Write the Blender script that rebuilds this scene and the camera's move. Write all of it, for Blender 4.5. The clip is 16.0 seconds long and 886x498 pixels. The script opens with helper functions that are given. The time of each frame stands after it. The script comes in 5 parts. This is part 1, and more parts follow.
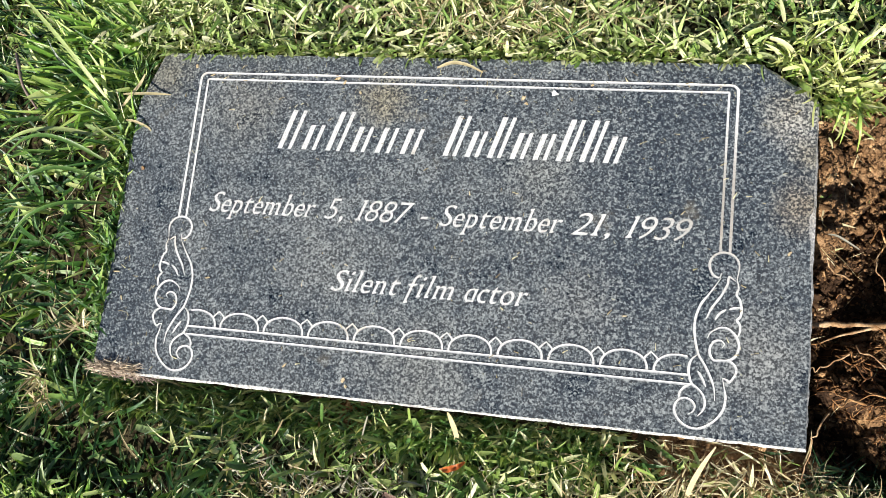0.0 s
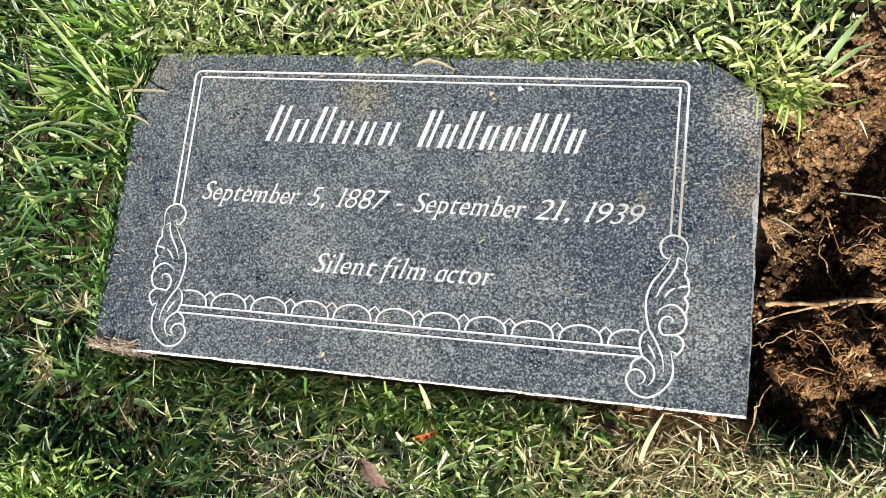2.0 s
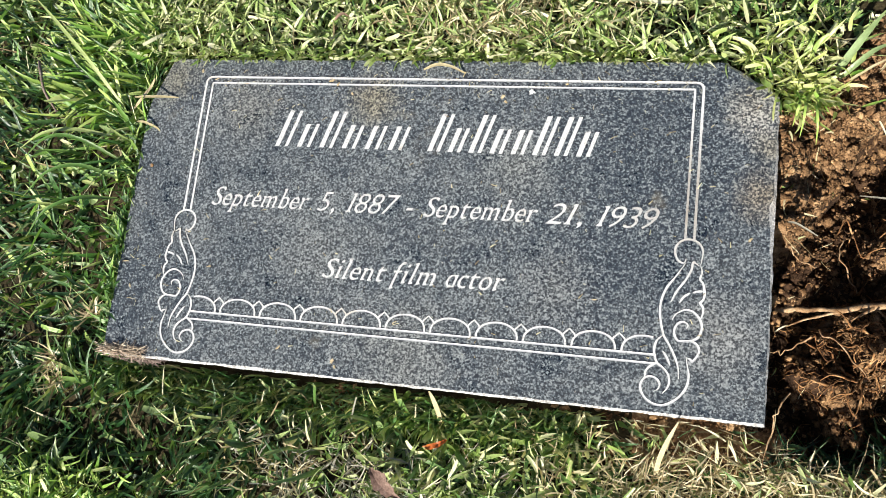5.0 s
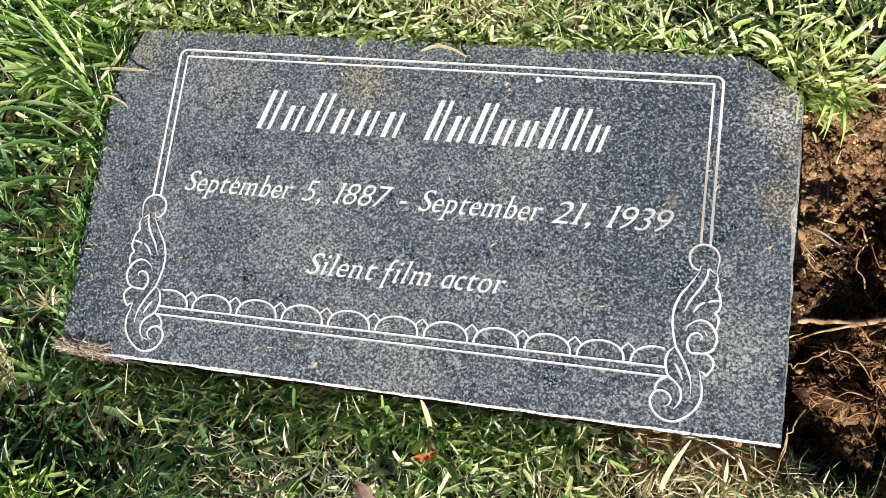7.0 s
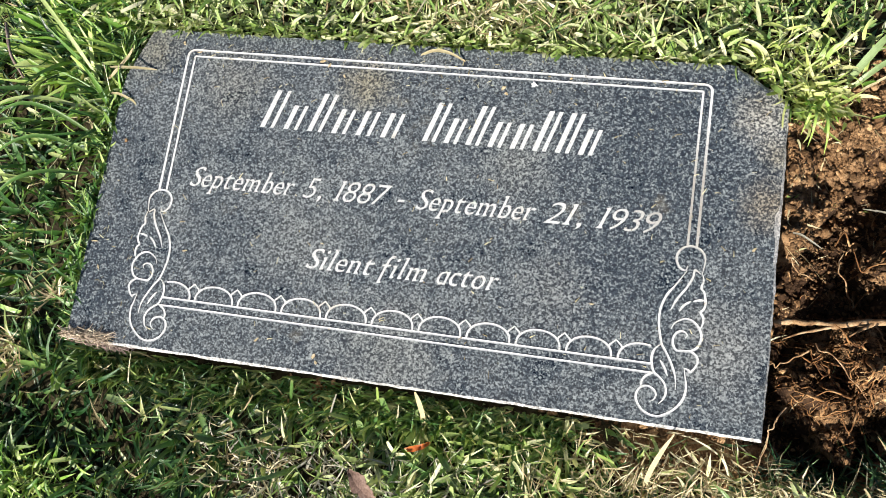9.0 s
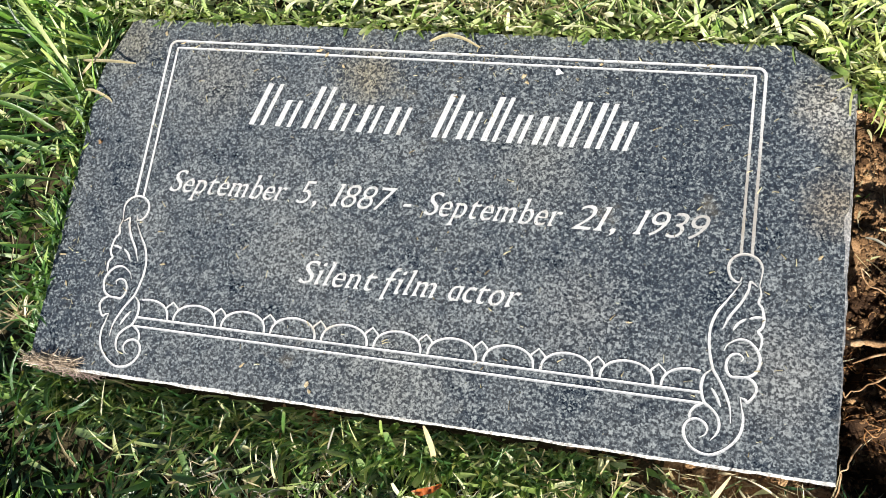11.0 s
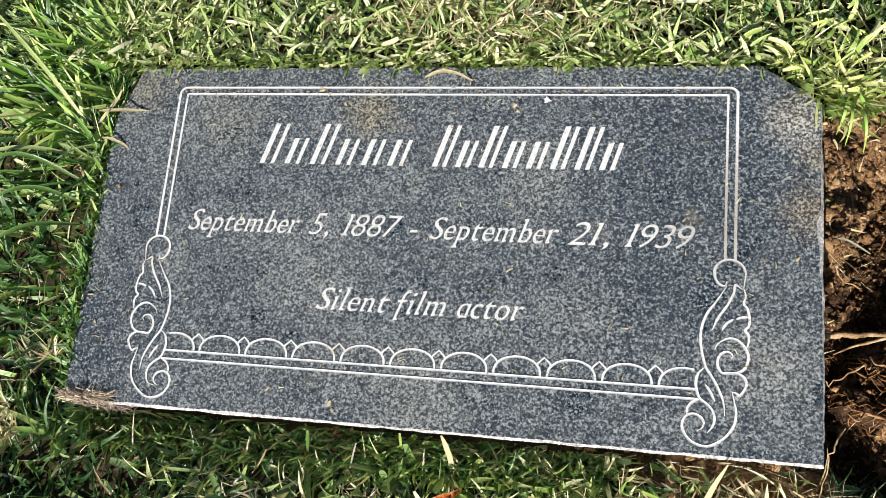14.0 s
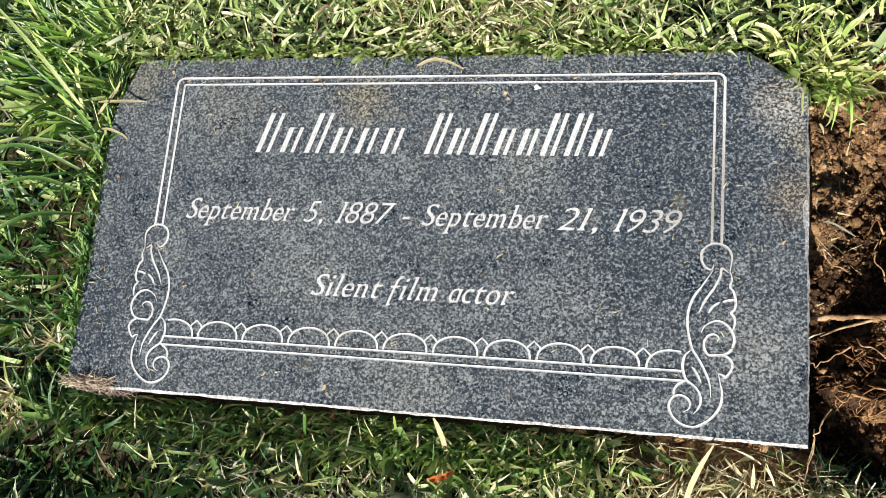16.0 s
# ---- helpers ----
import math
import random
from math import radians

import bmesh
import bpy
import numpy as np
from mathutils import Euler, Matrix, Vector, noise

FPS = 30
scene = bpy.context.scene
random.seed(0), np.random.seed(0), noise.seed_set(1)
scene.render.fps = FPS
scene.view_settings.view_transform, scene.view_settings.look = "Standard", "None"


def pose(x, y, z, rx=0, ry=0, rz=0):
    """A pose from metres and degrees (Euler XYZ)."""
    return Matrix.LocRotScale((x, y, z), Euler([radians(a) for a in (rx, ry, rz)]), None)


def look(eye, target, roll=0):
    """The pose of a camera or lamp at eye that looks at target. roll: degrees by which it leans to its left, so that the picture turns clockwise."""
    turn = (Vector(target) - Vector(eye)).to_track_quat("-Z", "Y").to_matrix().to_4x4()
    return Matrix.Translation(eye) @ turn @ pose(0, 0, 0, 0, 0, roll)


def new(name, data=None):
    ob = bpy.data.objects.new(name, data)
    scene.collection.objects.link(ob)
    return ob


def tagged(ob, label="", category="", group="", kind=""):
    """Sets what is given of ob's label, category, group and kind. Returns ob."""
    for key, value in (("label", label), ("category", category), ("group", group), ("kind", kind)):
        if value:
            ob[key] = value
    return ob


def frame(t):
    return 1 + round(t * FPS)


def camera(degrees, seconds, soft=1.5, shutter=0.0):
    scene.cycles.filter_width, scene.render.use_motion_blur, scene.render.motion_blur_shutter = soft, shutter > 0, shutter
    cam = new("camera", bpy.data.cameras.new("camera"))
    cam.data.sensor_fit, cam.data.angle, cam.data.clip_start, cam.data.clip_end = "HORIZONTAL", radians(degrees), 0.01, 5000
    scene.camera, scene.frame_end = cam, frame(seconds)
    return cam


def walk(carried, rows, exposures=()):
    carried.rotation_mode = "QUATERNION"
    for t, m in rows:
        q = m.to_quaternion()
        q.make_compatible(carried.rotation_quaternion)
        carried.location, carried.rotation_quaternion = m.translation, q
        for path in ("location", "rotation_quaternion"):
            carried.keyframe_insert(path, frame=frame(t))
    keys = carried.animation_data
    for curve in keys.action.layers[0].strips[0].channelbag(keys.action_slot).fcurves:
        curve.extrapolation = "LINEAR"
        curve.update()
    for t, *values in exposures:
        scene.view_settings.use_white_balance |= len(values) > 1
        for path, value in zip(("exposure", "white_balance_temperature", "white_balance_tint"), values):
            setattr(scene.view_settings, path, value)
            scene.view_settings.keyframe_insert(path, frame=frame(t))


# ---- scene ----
cam = camera(53.9, 16.0, soft=0.85)
PATH = [
    (0, (0.181, -0.13, 0.765), (-0.279, 0.209, -1.152), -48.4),
    (0.5, (0.19, -0.135, 0.781), (-0.264, 0.195, -1.139), -48.9),
    (1, (0.202, -0.139, 0.787), (-0.259, 0.187, -1.132), -49.9),
    (1.5, (0.215, -0.145, 0.799), (-0.26, 0.195, -1.114), -49.7),
    (2, (0.231, -0.155, 0.809), (-0.258, 0.193, -1.099), -49.2),
    (2.5, (0.245, -0.165, 0.822), (-0.268, 0.196, -1.077), -49.1),
    (3, (0.256, -0.166, 0.828), (-0.284, 0.206, -1.062), -49.8),
    (3.5, (0.26, -0.167, 0.831), (-0.302, 0.212, -1.051), -50.5),
    (4, (0.259, -0.167, 0.831), (-0.316, 0.214, -1.046), -51.0),
    (4.2, (0.259, -0.175, 0.827), (-0.322, 0.222, -1.045), -50.3),
    (6.5, (0.183, -0.133, 0.745), (-0.241, 0.209, -1.179), -45.0),
    (7, (0.185, -0.14, 0.751), (-0.241, 0.205, -1.173), -44.3),
    (7.5, (0.189, -0.145, 0.757), (-0.239, 0.21, -1.164), -43.1),
    (8, (0.191, -0.15, 0.76), (-0.231, 0.216, -1.16), -41.4),
    (8.5, (0.193, -0.152, 0.764), (-0.227, 0.211, -1.157), -41.4),
    (8.7, (0.195, -0.151, 0.772), (-0.228, 0.207, -1.15), -42.1),
    (10.8, (0.187, -0.167, 0.724), (-0.265, 0.253, -1.178), -39.2),
    (11, (0.179, -0.146, 0.673), (-0.296, 0.272, -1.225), -41.3),
    (11.2, (0.159, -0.131, 0.627), (-0.31, 0.302, -1.269), -39.2),
    (11.5, (0.145, -0.11, 0.581), (-0.341, 0.342, -1.305), -39.1),
    (12, (0.131, -0.104, 0.567), (-0.37, 0.357, -1.314), -37.8),
    (12.5, (0.124, -0.1, 0.56), (-0.375, 0.364, -1.32), -37.2),
    (13, (0.129, -0.103, 0.567), (-0.356, 0.367, -1.316), -35.7),
    (13.3, (0.136, -0.105, 0.603), (-0.296, 0.355, -1.295), -35.6),
    (13.5, (0.154, -0.114, 0.636), (-0.288, 0.343, -1.26), -38.0),
    (13.7, (0.159, -0.128, 0.678), (-0.273, 0.315, -1.224), -39.1),
    (14, (0.174, -0.152, 0.725), (-0.27, 0.299, -1.172), -40.6),
    (14.5, (0.187, -0.165, 0.745), (-0.271, 0.286, -1.149), -42.5),
    (15, (0.19, -0.162, 0.737), (-0.272, 0.279, -1.158), -43.0),
    (15.5, (0.19, -0.157, 0.734), (-0.276, 0.271, -1.163), -43.8),
    (16, (0.193, -0.155, 0.732), (-0.277, 0.268, -1.165), -44.3),
]

EXPOSURES = [(0, 1.07), (4, 1.10), (8, 1.09), (11, 1.08), (13, 0.99), (16, 0.94)]
walk(cam, [(t, look(eye, target, roll)) for t, eye, target, roll in PATH], EXPOSURES)

# ---- daylight: a low clear-sky sun from the foot of the stone ----
SUN_HEIGHT, SUN_AZIMUTH = 34.0, 11.0      # degrees over the horizon; degrees from -y towards -x
to_sun = Vector((-math.sin(radians(SUN_AZIMUTH)) * math.cos(radians(SUN_HEIGHT)),
                 -math.cos(radians(SUN_AZIMUTH)) * math.cos(radians(SUN_HEIGHT)),
                 math.sin(radians(SUN_HEIGHT))))
sun_data = bpy.data.lights.new("sun", "SUN")
sun_data.energy, sun_data.angle, sun_data.color = 5.0, radians(0.53), (1.0, 0.945, 0.855)
sun = new("sun", sun_data)
sun.matrix_world = look(to_sun * 30, (0, 0, 0))
world = bpy.data.worlds.new("sky")
scene.world = world
world.use_nodes = True
sky = world.node_tree.nodes.new("ShaderNodeTexSky")
sky.sky_type, sky.sun_disc = "NISHITA", False
sky.sun_elevation, sky.sun_rotation = radians(SUN_HEIGHT), radians(180 + SUN_AZIMUTH)
world.node_tree.links.new(sky.outputs[0], world.node_tree.nodes["Background"].inputs[0])
world.node_tree.nodes["Background"].inputs[1].default_value = 0.051


# ---- materials ----
TOP = 0.05                                   # height of the stone's face


def material(name):
    m = bpy.data.materials.new(name)
    m.use_nodes = True
    return m, m.node_tree.nodes, m.node_tree.links, m.node_tree.nodes["Principled BSDF"]


def ramp(nodes, stops):
    r = nodes.new("ShaderNodeValToRGB")
    while len(r.color_ramp.elements) < len(stops):
        r.color_ramp.elements.new(0.5)
    for e, (p, c) in zip(r.color_ramp.elements, stops):
        e.position, e.color = p, (*c, 1) if len(c) == 3 else c
    return r


def noise_node(nodes, links, scale, detail=4, rough=0.6, where=None):
    n = nodes.new("ShaderNodeTexNoise")
    n.inputs["Scale"].default_value, n.inputs["Detail"].default_value, n.inputs["Roughness"].default_value = scale, detail, rough
    if where is not None:
        links.new(where, n.inputs["Vector"])
    return n


def mix(nodes, links, fac, a, b, blend="MIX"):
    m = nodes.new("ShaderNodeMix")
    m.data_type, m.blend_type = "RGBA", blend
    for socket, v in ((m.inputs[0], fac), (m.inputs[6], a), (m.inputs[7], b)):
        if isinstance(v, (int, float)):
            socket.default_value = v
        elif isinstance(v, tuple):
            socket.default_value = (*v, 1)
        else:
            links.new(v, socket)
    return m.outputs[2]


def bump(nodes, links, height, strength, distance, shader):
    b = nodes.new("ShaderNodeBump")
    b.inputs["Strength"].default_value, b.inputs["Distance"].default_value = strength, distance
    links.new(height, b.inputs["Height"])
    links.new(b.outputs[0], shader.inputs["Normal"])


def granite(name, polished):
    m, nodes, links, bsdf = material(name)
    at = nodes.new("ShaderNodeTexCoord").outputs["Object"]
    grain = noise_node(nodes, links, 420, 4, 0.70, at)
    fine_grain = noise_node(nodes, links, 190, 3, 0.7, at)
    flecks = nodes.new("ShaderNodeTexVoronoi")
    flecks.inputs["Scale"].default_value = 680
    links.new(at, flecks.inputs["Vector"])
    crystal = nodes.new("ShaderNodeSeparateColor")
    links.new(flecks.outputs["Color"], crystal.inputs[0])

    def weighed(socket, weight, plus=None):
        node = nodes.new("ShaderNodeMath")
        node.operation = "MULTIPLY_ADD"
        node.inputs[1].default_value = weight
        links.new(socket, node.inputs[0])
        if plus is None:
            node.inputs[2].default_value = 0
        else:
            links.new(plus, node.inputs[2])
        return node.outputs[0]
    speckle = weighed(crystal.outputs[0], 0.19, weighed(fine_grain.outputs[0], 0.14, weighed(grain.outputs[0], 0.67)))
    patches = noise_node(nodes, links, 24, 8, 0.74, at)
    tan = noise_node(nodes, links, 16, 5, 0.7, at)
    if polished:
        dark = ramp(nodes, [(0.40, (0.007, 0.011, 0.018)), (0.475, (0.024, 0.033, 0.045)), (0.535, (0.065, 0.078, 0.090)), (0.63, (0.275, 0.30, 0.30))])
    else:
        dark = ramp(nodes, [(0.3, (0.16, 0.155, 0.15)), (0.5, (0.42, 0.41, 0.4)), (0.65, (0.72, 0.71, 0.7))])
    links.new(speckle, dark.inputs[0])
    fleck = ramp(nodes, [(0.0, (0.5, 0.5, 0.52)), (0.35, (1, 1, 1)), (1.0, (1, 1, 1))])
    links.new(crystal.outputs[1], fleck.inputs[0])
    colour = mix(nodes, links, 0.35, dark.outputs[0], fleck.outputs[0], "MULTIPLY")
    dust = ramp(nodes, [(0.36, (0.02, 0.02, 0.02)), (0.64, (0.50, 0.50, 0.48))])
    dusty = dust.outputs[0]
    caught = ramp(nodes, [(0.43, (0.22, 0.22, 0.22)), (0.57, (1.5, 1.5, 1.5))])      # dust keeps to the rougher crystals
    links.new(speckle, caught.inputs[0])
    # wiped, cleaner areas of the polish
    for (sx, sy), size in (((0.22, 0.09), 0.16), ((-0.285, -0.07), 0.08), ((0.18, -0.01), 0.09)):
        reach = nodes.new("ShaderNodeVectorMath")
        reach.operation = "DISTANCE"
        reach.inputs[1].default_value = (sx, sy, TOP)
        links.new(at, reach.inputs[0])
        wiped = nodes.new("ShaderNodeMapRange")
        wiped.interpolation_type = "SMOOTHSTEP"
        wiped.inputs["From Min"].default_value, wiped.inputs["From Max"].default_value = 0.2 * size, size
        wiped.inputs["To Min"].default_value, wiped.inputs["To Max"].default_value = 0.0, 1.0
        links.new(reach.outputs["Value"], wiped.inputs["Value"])
        dusty = mix(nodes, links, 1.0, dusty, wiped.outputs[0], "MULTIPLY")
    links.new(patches.outputs[0], dust.inputs[0])
    colour = mix(nodes, links, dusty, colour, mix(nodes, links, 1.0, (0.175, 0.188, 0.19), caught.outputs[0], "MULTIPLY"))
    soil = ramp(nodes, [(0.64, (0, 0, 0)), (0.80, (0.4, 0.4, 0.4))])
    links.new(tan.outputs[0], soil.inputs[0])
    colour = mix(nodes, links, soil.outputs[0], colour, (0.24, 0.20, 0.13))
    for (sx, sy), size, tint in (((-0.06, 0.128), 0.055, (0.27, 0.23, 0.14)), ((0.297, 0.05), 0.050, (0.27, 0.21, 0.13)), ((0.285, 0.128), 0.045, (0.30, 0.27, 0.20)), ((0.30, 0.095), 0.035, (0.29, 0.25, 0.17)), ((0.288, 0.118), 0.045, (0.40, 0.39, 0.36)), ((0.085, 0.068), 0.075, (0.22, 0.225, 0.21)),
                                 ((-0.28, 0.150), 0.060, (0.19, 0.17, 0.11)), ((0.27, -0.07), 0.080, (0.22, 0.22, 0.21)), ((0.0, -0.115), 0.110, (0.21, 0.215, 0.20)),
                                 ((-0.10, -0.02), 0.100, (0.20, 0.21, 0.205)), ((-0.19, 0.12), 0.080, (0.21, 0.205, 0.18)), ((0.13, -0.04), 0.075, (0.20, 0.205, 0.20))):
        spot = nodes.new("ShaderNodeVectorMath")
        spot.operation = "DISTANCE"
        spot.inputs[1].default_value = (sx, sy, TOP)
        links.new(at, spot.inputs[0])
        near = nodes.new("ShaderNodeMapRange")
        near.inputs["From Min"].default_value, near.inputs["From Max"].default_value = 0, size
        near.inputs["To Min"].default_value, near.inputs["To Max"].default_value = 1.0, 0.0
        links.new(spot.outputs["Value"], near.inputs["Value"])
        blot = noise_node(nodes, links, 60 + 300 * size, 10, 0.88, at)
        edge = nodes.new("ShaderNodeMath")
        edge.operation = "MULTIPLY"
        links.new(near.outputs[0], edge.inputs[0])
        links.new(blot.outputs[0], edge.inputs[1])
        uneven = nodes.new("ShaderNodeMath")
        uneven.operation = "MULTIPLY"
        links.new(edge.outputs[0], uneven.inputs[0])
        links.new(speckle, uneven.inputs[1])
        cut = ramp(nodes, [(0.105, (0, 0, 0)), (0.25, (0.46, 0.46, 0.46))])
        links.new(uneven.outputs[0], cut.inputs[0])
        colour = mix(nodes, links, cut.outputs[0], colour, mix(nodes, links, 1.0, tint, caught.outputs[0], "MULTIPLY"))
    links.new(colour, bsdf.inputs["Base Color"])
    gloss = ramp(nodes, [(0.35, (0.24, 0.24, 0.24)), (0.7, (0.6, 0.6, 0.6))])
    links.new(patches.outputs[0], gloss.inputs[0])
    if polished:
        links.new(gloss.outputs[0], bsdf.inputs["Roughness"])
        bump(nodes, links, grain.outputs[0], 0.08, 0.0005, bsdf)
    else:
        bsdf.inputs["Roughness"].default_value = 0.85
        bump(nodes, links, grain.outputs[0], 0.8, 0.002, bsdf)
    return m


def engraving():
    m, nodes, links, bsdf = material("white engraving")
    at = nodes.new("ShaderNodeTexCoord").outputs["Object"]
    n = noise_node(nodes, links, 700, 3, 0.7, at)
    big = noise_node(nodes, links, 22, 3, 0.6, at)
    c = ramp(nodes, [(0.30, (0.28, 0.28, 0.27)), (0.45, (0.53, 0.53, 0.525)), (0.75, (0.64, 0.64, 0.635))])
    links.new(n.outputs[0], c.inputs[0])
    dirt = ramp(nodes, [(0.6, (0, 0, 0)), (0.75, (0.55, 0.55, 0.55))])
    links.new(big.outputs[0], dirt.inputs[0])
    white = mix(nodes, links, dirt.outputs[0], c.outputs[0], (0.4, 0.34, 0.26))
    # the upright line near the broken corner has filled with soil
    spot = nodes.new("ShaderNodeVectorMath")
    spot.operation = "DISTANCE"
    spot.inputs[1].default_value = (0.243, 0.045, TOP)
    links.new(at, spot.inputs[0])
    near = nodes.new("ShaderNodeMapRange")
    near.inputs["From Min"].default_value, near.inputs["From Max"].default_value = 0.02, 0.075
    near.inputs["To Min"].default_value, near.inputs["To Max"].default_value = 0.62, 0.0
    links.new(spot.outputs["Value"], near.inputs["Value"])
    white = mix(nodes, links, near.outputs[0], white, (0.20, 0.165, 0.12))
    links.new(white, bsdf.inputs["Base Color"])
    bsdf.inputs["Roughness"].default_value = 0.8
    bump(nodes, links, n.outputs[0], 0.4, 0.0006, bsdf)
    return m


def leaf_material(name, colours, thinness=0.24, rough=0.34, base=(0.3, 0.28, 0.12)):
    """Blades: a colour of its own for each, paler at the foot, with fine veins along it."""
    m, nodes, links, bsdf = material(name)
    each = nodes.new("ShaderNodeNewGeometry").outputs["Random Per Island"]
    c = ramp(nodes, colours)
    links.new(each, c.inputs[0])
    uv = nodes.new("ShaderNodeUVMap")
    sep = nodes.new("ShaderNodeSeparateXYZ")
    links.new(uv.outputs[0], sep.inputs[0])
    foot = ramp(nodes, [(0.0, (0.45, 0.45, 0.45)), (0.3, (0.0, 0.0, 0.0)), (0.88, (0, 0, 0)), (1.0, (0.35, 0.35, 0.35))])
    links.new(sep.outputs[1], foot.inputs[0])
    colour = mix(nodes, links, foot.outputs[0], c.outputs[0], base)
    wave = nodes.new("ShaderNodeMath")
    wave.operation = "SINE"
    times = nodes.new("ShaderNodeMath")
    times.operation = "MULTIPLY"
    times.inputs[1].default_value = 44
    links.new(sep.outputs[0], times.inputs[0])
    links.new(times.outputs[0], wave.inputs[0])
    vein = ramp(nodes, [(0.0, (0.72, 0.72, 0.72)), (1.0, (1.1, 1.1, 1.1))])
    links.new(wave.outputs[0], vein.inputs[0])
    colour = mix(nodes, links, 0.3, colour, vein.outputs[0], "MULTIPLY")
    spots = noise_node(nodes, links, 180, 3, 0.6, nodes.new("ShaderNodeTexCoord").outputs["Object"])
    sp = ramp(nodes, [(0.3, (0.75, 0.72, 0.6)), (0.6, (1.1, 1.1, 1.05))])
    links.new(spots.outputs[0], sp.inputs[0])
    colour = mix(nodes, links, 0.7, colour, sp.outputs[0], "MULTIPLY")
    links.new(colour, bsdf.inputs["Base Color"])
    bsdf.inputs["Roughness"].default_value = rough
    bsdf.inputs["Specular IOR Level"].default_value = 0.6
    bump(nodes, links, wave.outputs[0], 0.25, 0.0003, bsdf)
    thin = nodes.new("ShaderNodeBsdfTranslucent")
    links.new(mix(nodes, links, 1.0, colour, (1.5, 1.45, 0.7), "MULTIPLY"), thin.inputs[0])
    both = nodes.new("ShaderNodeMixShader")
    both.inputs[0].default_value = thinness
    links.new(bsdf.outputs[0], both.inputs[1])
    links.new(thin.outputs[0], both.inputs[2])
    links.new(both.outputs[0], nodes["Material Output"].inputs[0])
    return m


def earth(name, colours, scale, strength, depth=0.004, mixed=False):
    m, nodes, links, bsdf = material(name)
    at = nodes.new("ShaderNodeTexCoord").outputs["Object"]
    a = noise_node(nodes, links, scale, 6, 0.7, at)
    b = noise_node(nodes, links, scale * 6, 4, 0.7, at)
    c = ramp(nodes, colours)
    links.new(a.outputs[0], c.inputs[0])
    grit = ramp(nodes, [(0.3, (0.45, 0.42, 0.4)), (0.62, (1.1, 1.1, 1.1))])
    links.new(b.outputs[0], grit.inputs[0])
    colour = mix(nodes, links, 0.8, c.outputs[0], grit.outputs[0], "MULTIPLY")
    if mixed:
        tone = ramp(nodes, [(0.0, (0.3, 0.28, 0.26)), (0.35, (0.75, 0.72, 0.7)), (0.75, (1.15, 1.15, 1.15)), (1.0, (1.7, 1.75, 1.7))])
        links.new(nodes.new("ShaderNodeNewGeometry").outputs["Random Per Island"], tone.inputs[0])
        colour = mix(nodes, links, 1.0, colour, tone.outputs[0], "MULTIPLY")
    links.new(colour, bsdf.inputs["Base Color"])
    bsdf.inputs["Roughness"].default_value = 0.95
    bsdf.inputs["Specular IOR Level"].default_value = 0.15
    bump(nodes, links, b.outputs[0], strength, depth, bsdf)
    return m


GRANITE = granite("dark speckled granite", True)
ROUGH_GRANITE = granite("rough broken granite", False)
WHITE = engraving()
BROAD = leaf_material("broad grey-green blade", [(0.0, (0.20, 0.29, 0.12)), (1.0, (0.26, 0.35, 0.16))], base=(0.3, 0.36, 0.14))
ASHEN = leaf_material("grey weathered straw", [(0.0, (0.12, 0.11, 0.09)), (0.45, (0.26, 0.25, 0.21)), (1.0, (0.55, 0.53, 0.46))], thinness=0.2, rough=0.6, base=(0.36, 0.33, 0.27))
# brighter copy of the grass green, with sunlight put into its colour
BRIGHT = leaf_material("sunlight-tinted yellow-green", [(0.0, (0.06, 0.16, 0.02)), (0.3, (0.17, 0.33, 0.045)), (0.65, (0.35, 0.49, 0.12)), (1.0, (0.58, 0.64, 0.30))], base=(0.34, 0.36, 0.12))
GREEN = leaf_material("lawn green", [(0.0, (0.026, 0.075, 0.022)), (0.3, (0.055, 0.135, 0.034)), (0.6, (0.118, 0.215, 0.058)), (0.82, (0.23, 0.31, 0.11)), (1.0, (0.45, 0.45, 0.22))])
PALE = leaf_material("mown pale green", [(0.0, (0.11, 0.2, 0.045)), (0.3, (0.235, 0.34, 0.09)), (0.6, (0.37, 0.455, 0.19)), (0.8, (0.55, 0.575, 0.34)), (1.0, (0.68, 0.665, 0.49))], base=(0.46, 0.42, 0.26))
TUFT = leaf_material("yellowed grass", [(0.0, (0.2, 0.32, 0.06)), (0.35, (0.42, 0.5, 0.15)), (0.7, (0.6, 0.62, 0.3)), (1.0, (0.72, 0.69, 0.45))], base=(0.5, 0.46, 0.25))
LUSH = leaf_material("lush long green", [(0.0, (0.020, 0.072, 0.016)), (0.5, (0.058, 0.150, 0.030)), (0.82, (0.19, 0.32, 0.075)), (1.0, (0.4, 0.48, 0.18))], base=(0.2, 0.24, 0.08))
# darker copy of the grass green, with the lawn's shade in its colour
SHADE_GREEN = leaf_material("bluish green with shade painted in", [(0.0, (0.009, 0.036, 0.011)), (0.5, (0.024, 0.082, 0.022)), (0.85, (0.082, 0.175, 0.048)), (1.0, (0.27, 0.34, 0.15))], base=(0.15, 0.17, 0.07))
STRAW = leaf_material("dry straw", [(0.0, (0.18, 0.13, 0.065)), (0.3, (0.34, 0.275, 0.155)), (0.65, (0.55, 0.48, 0.31)), (1.0, (0.75, 0.70, 0.53))], thinness=0.22, rough=0.6, base=(0.42, 0.35, 0.21))
DRY_LEAF = leaf_material("dry brown leaf", [(0.0, (0.20, 0.12, 0.085)), (1.0, (0.27, 0.17, 0.125))], thinness=0.15, rough=0.6, base=(0.2, 0.13, 0.08))
HUSK = earth("tan husk", [(0.3, (0.34, 0.25, 0.13)), (0.5, (0.50, 0.40, 0.24)), (0.7, (0.66, 0.57, 0.40))], 300, 0.4, 0.0005)
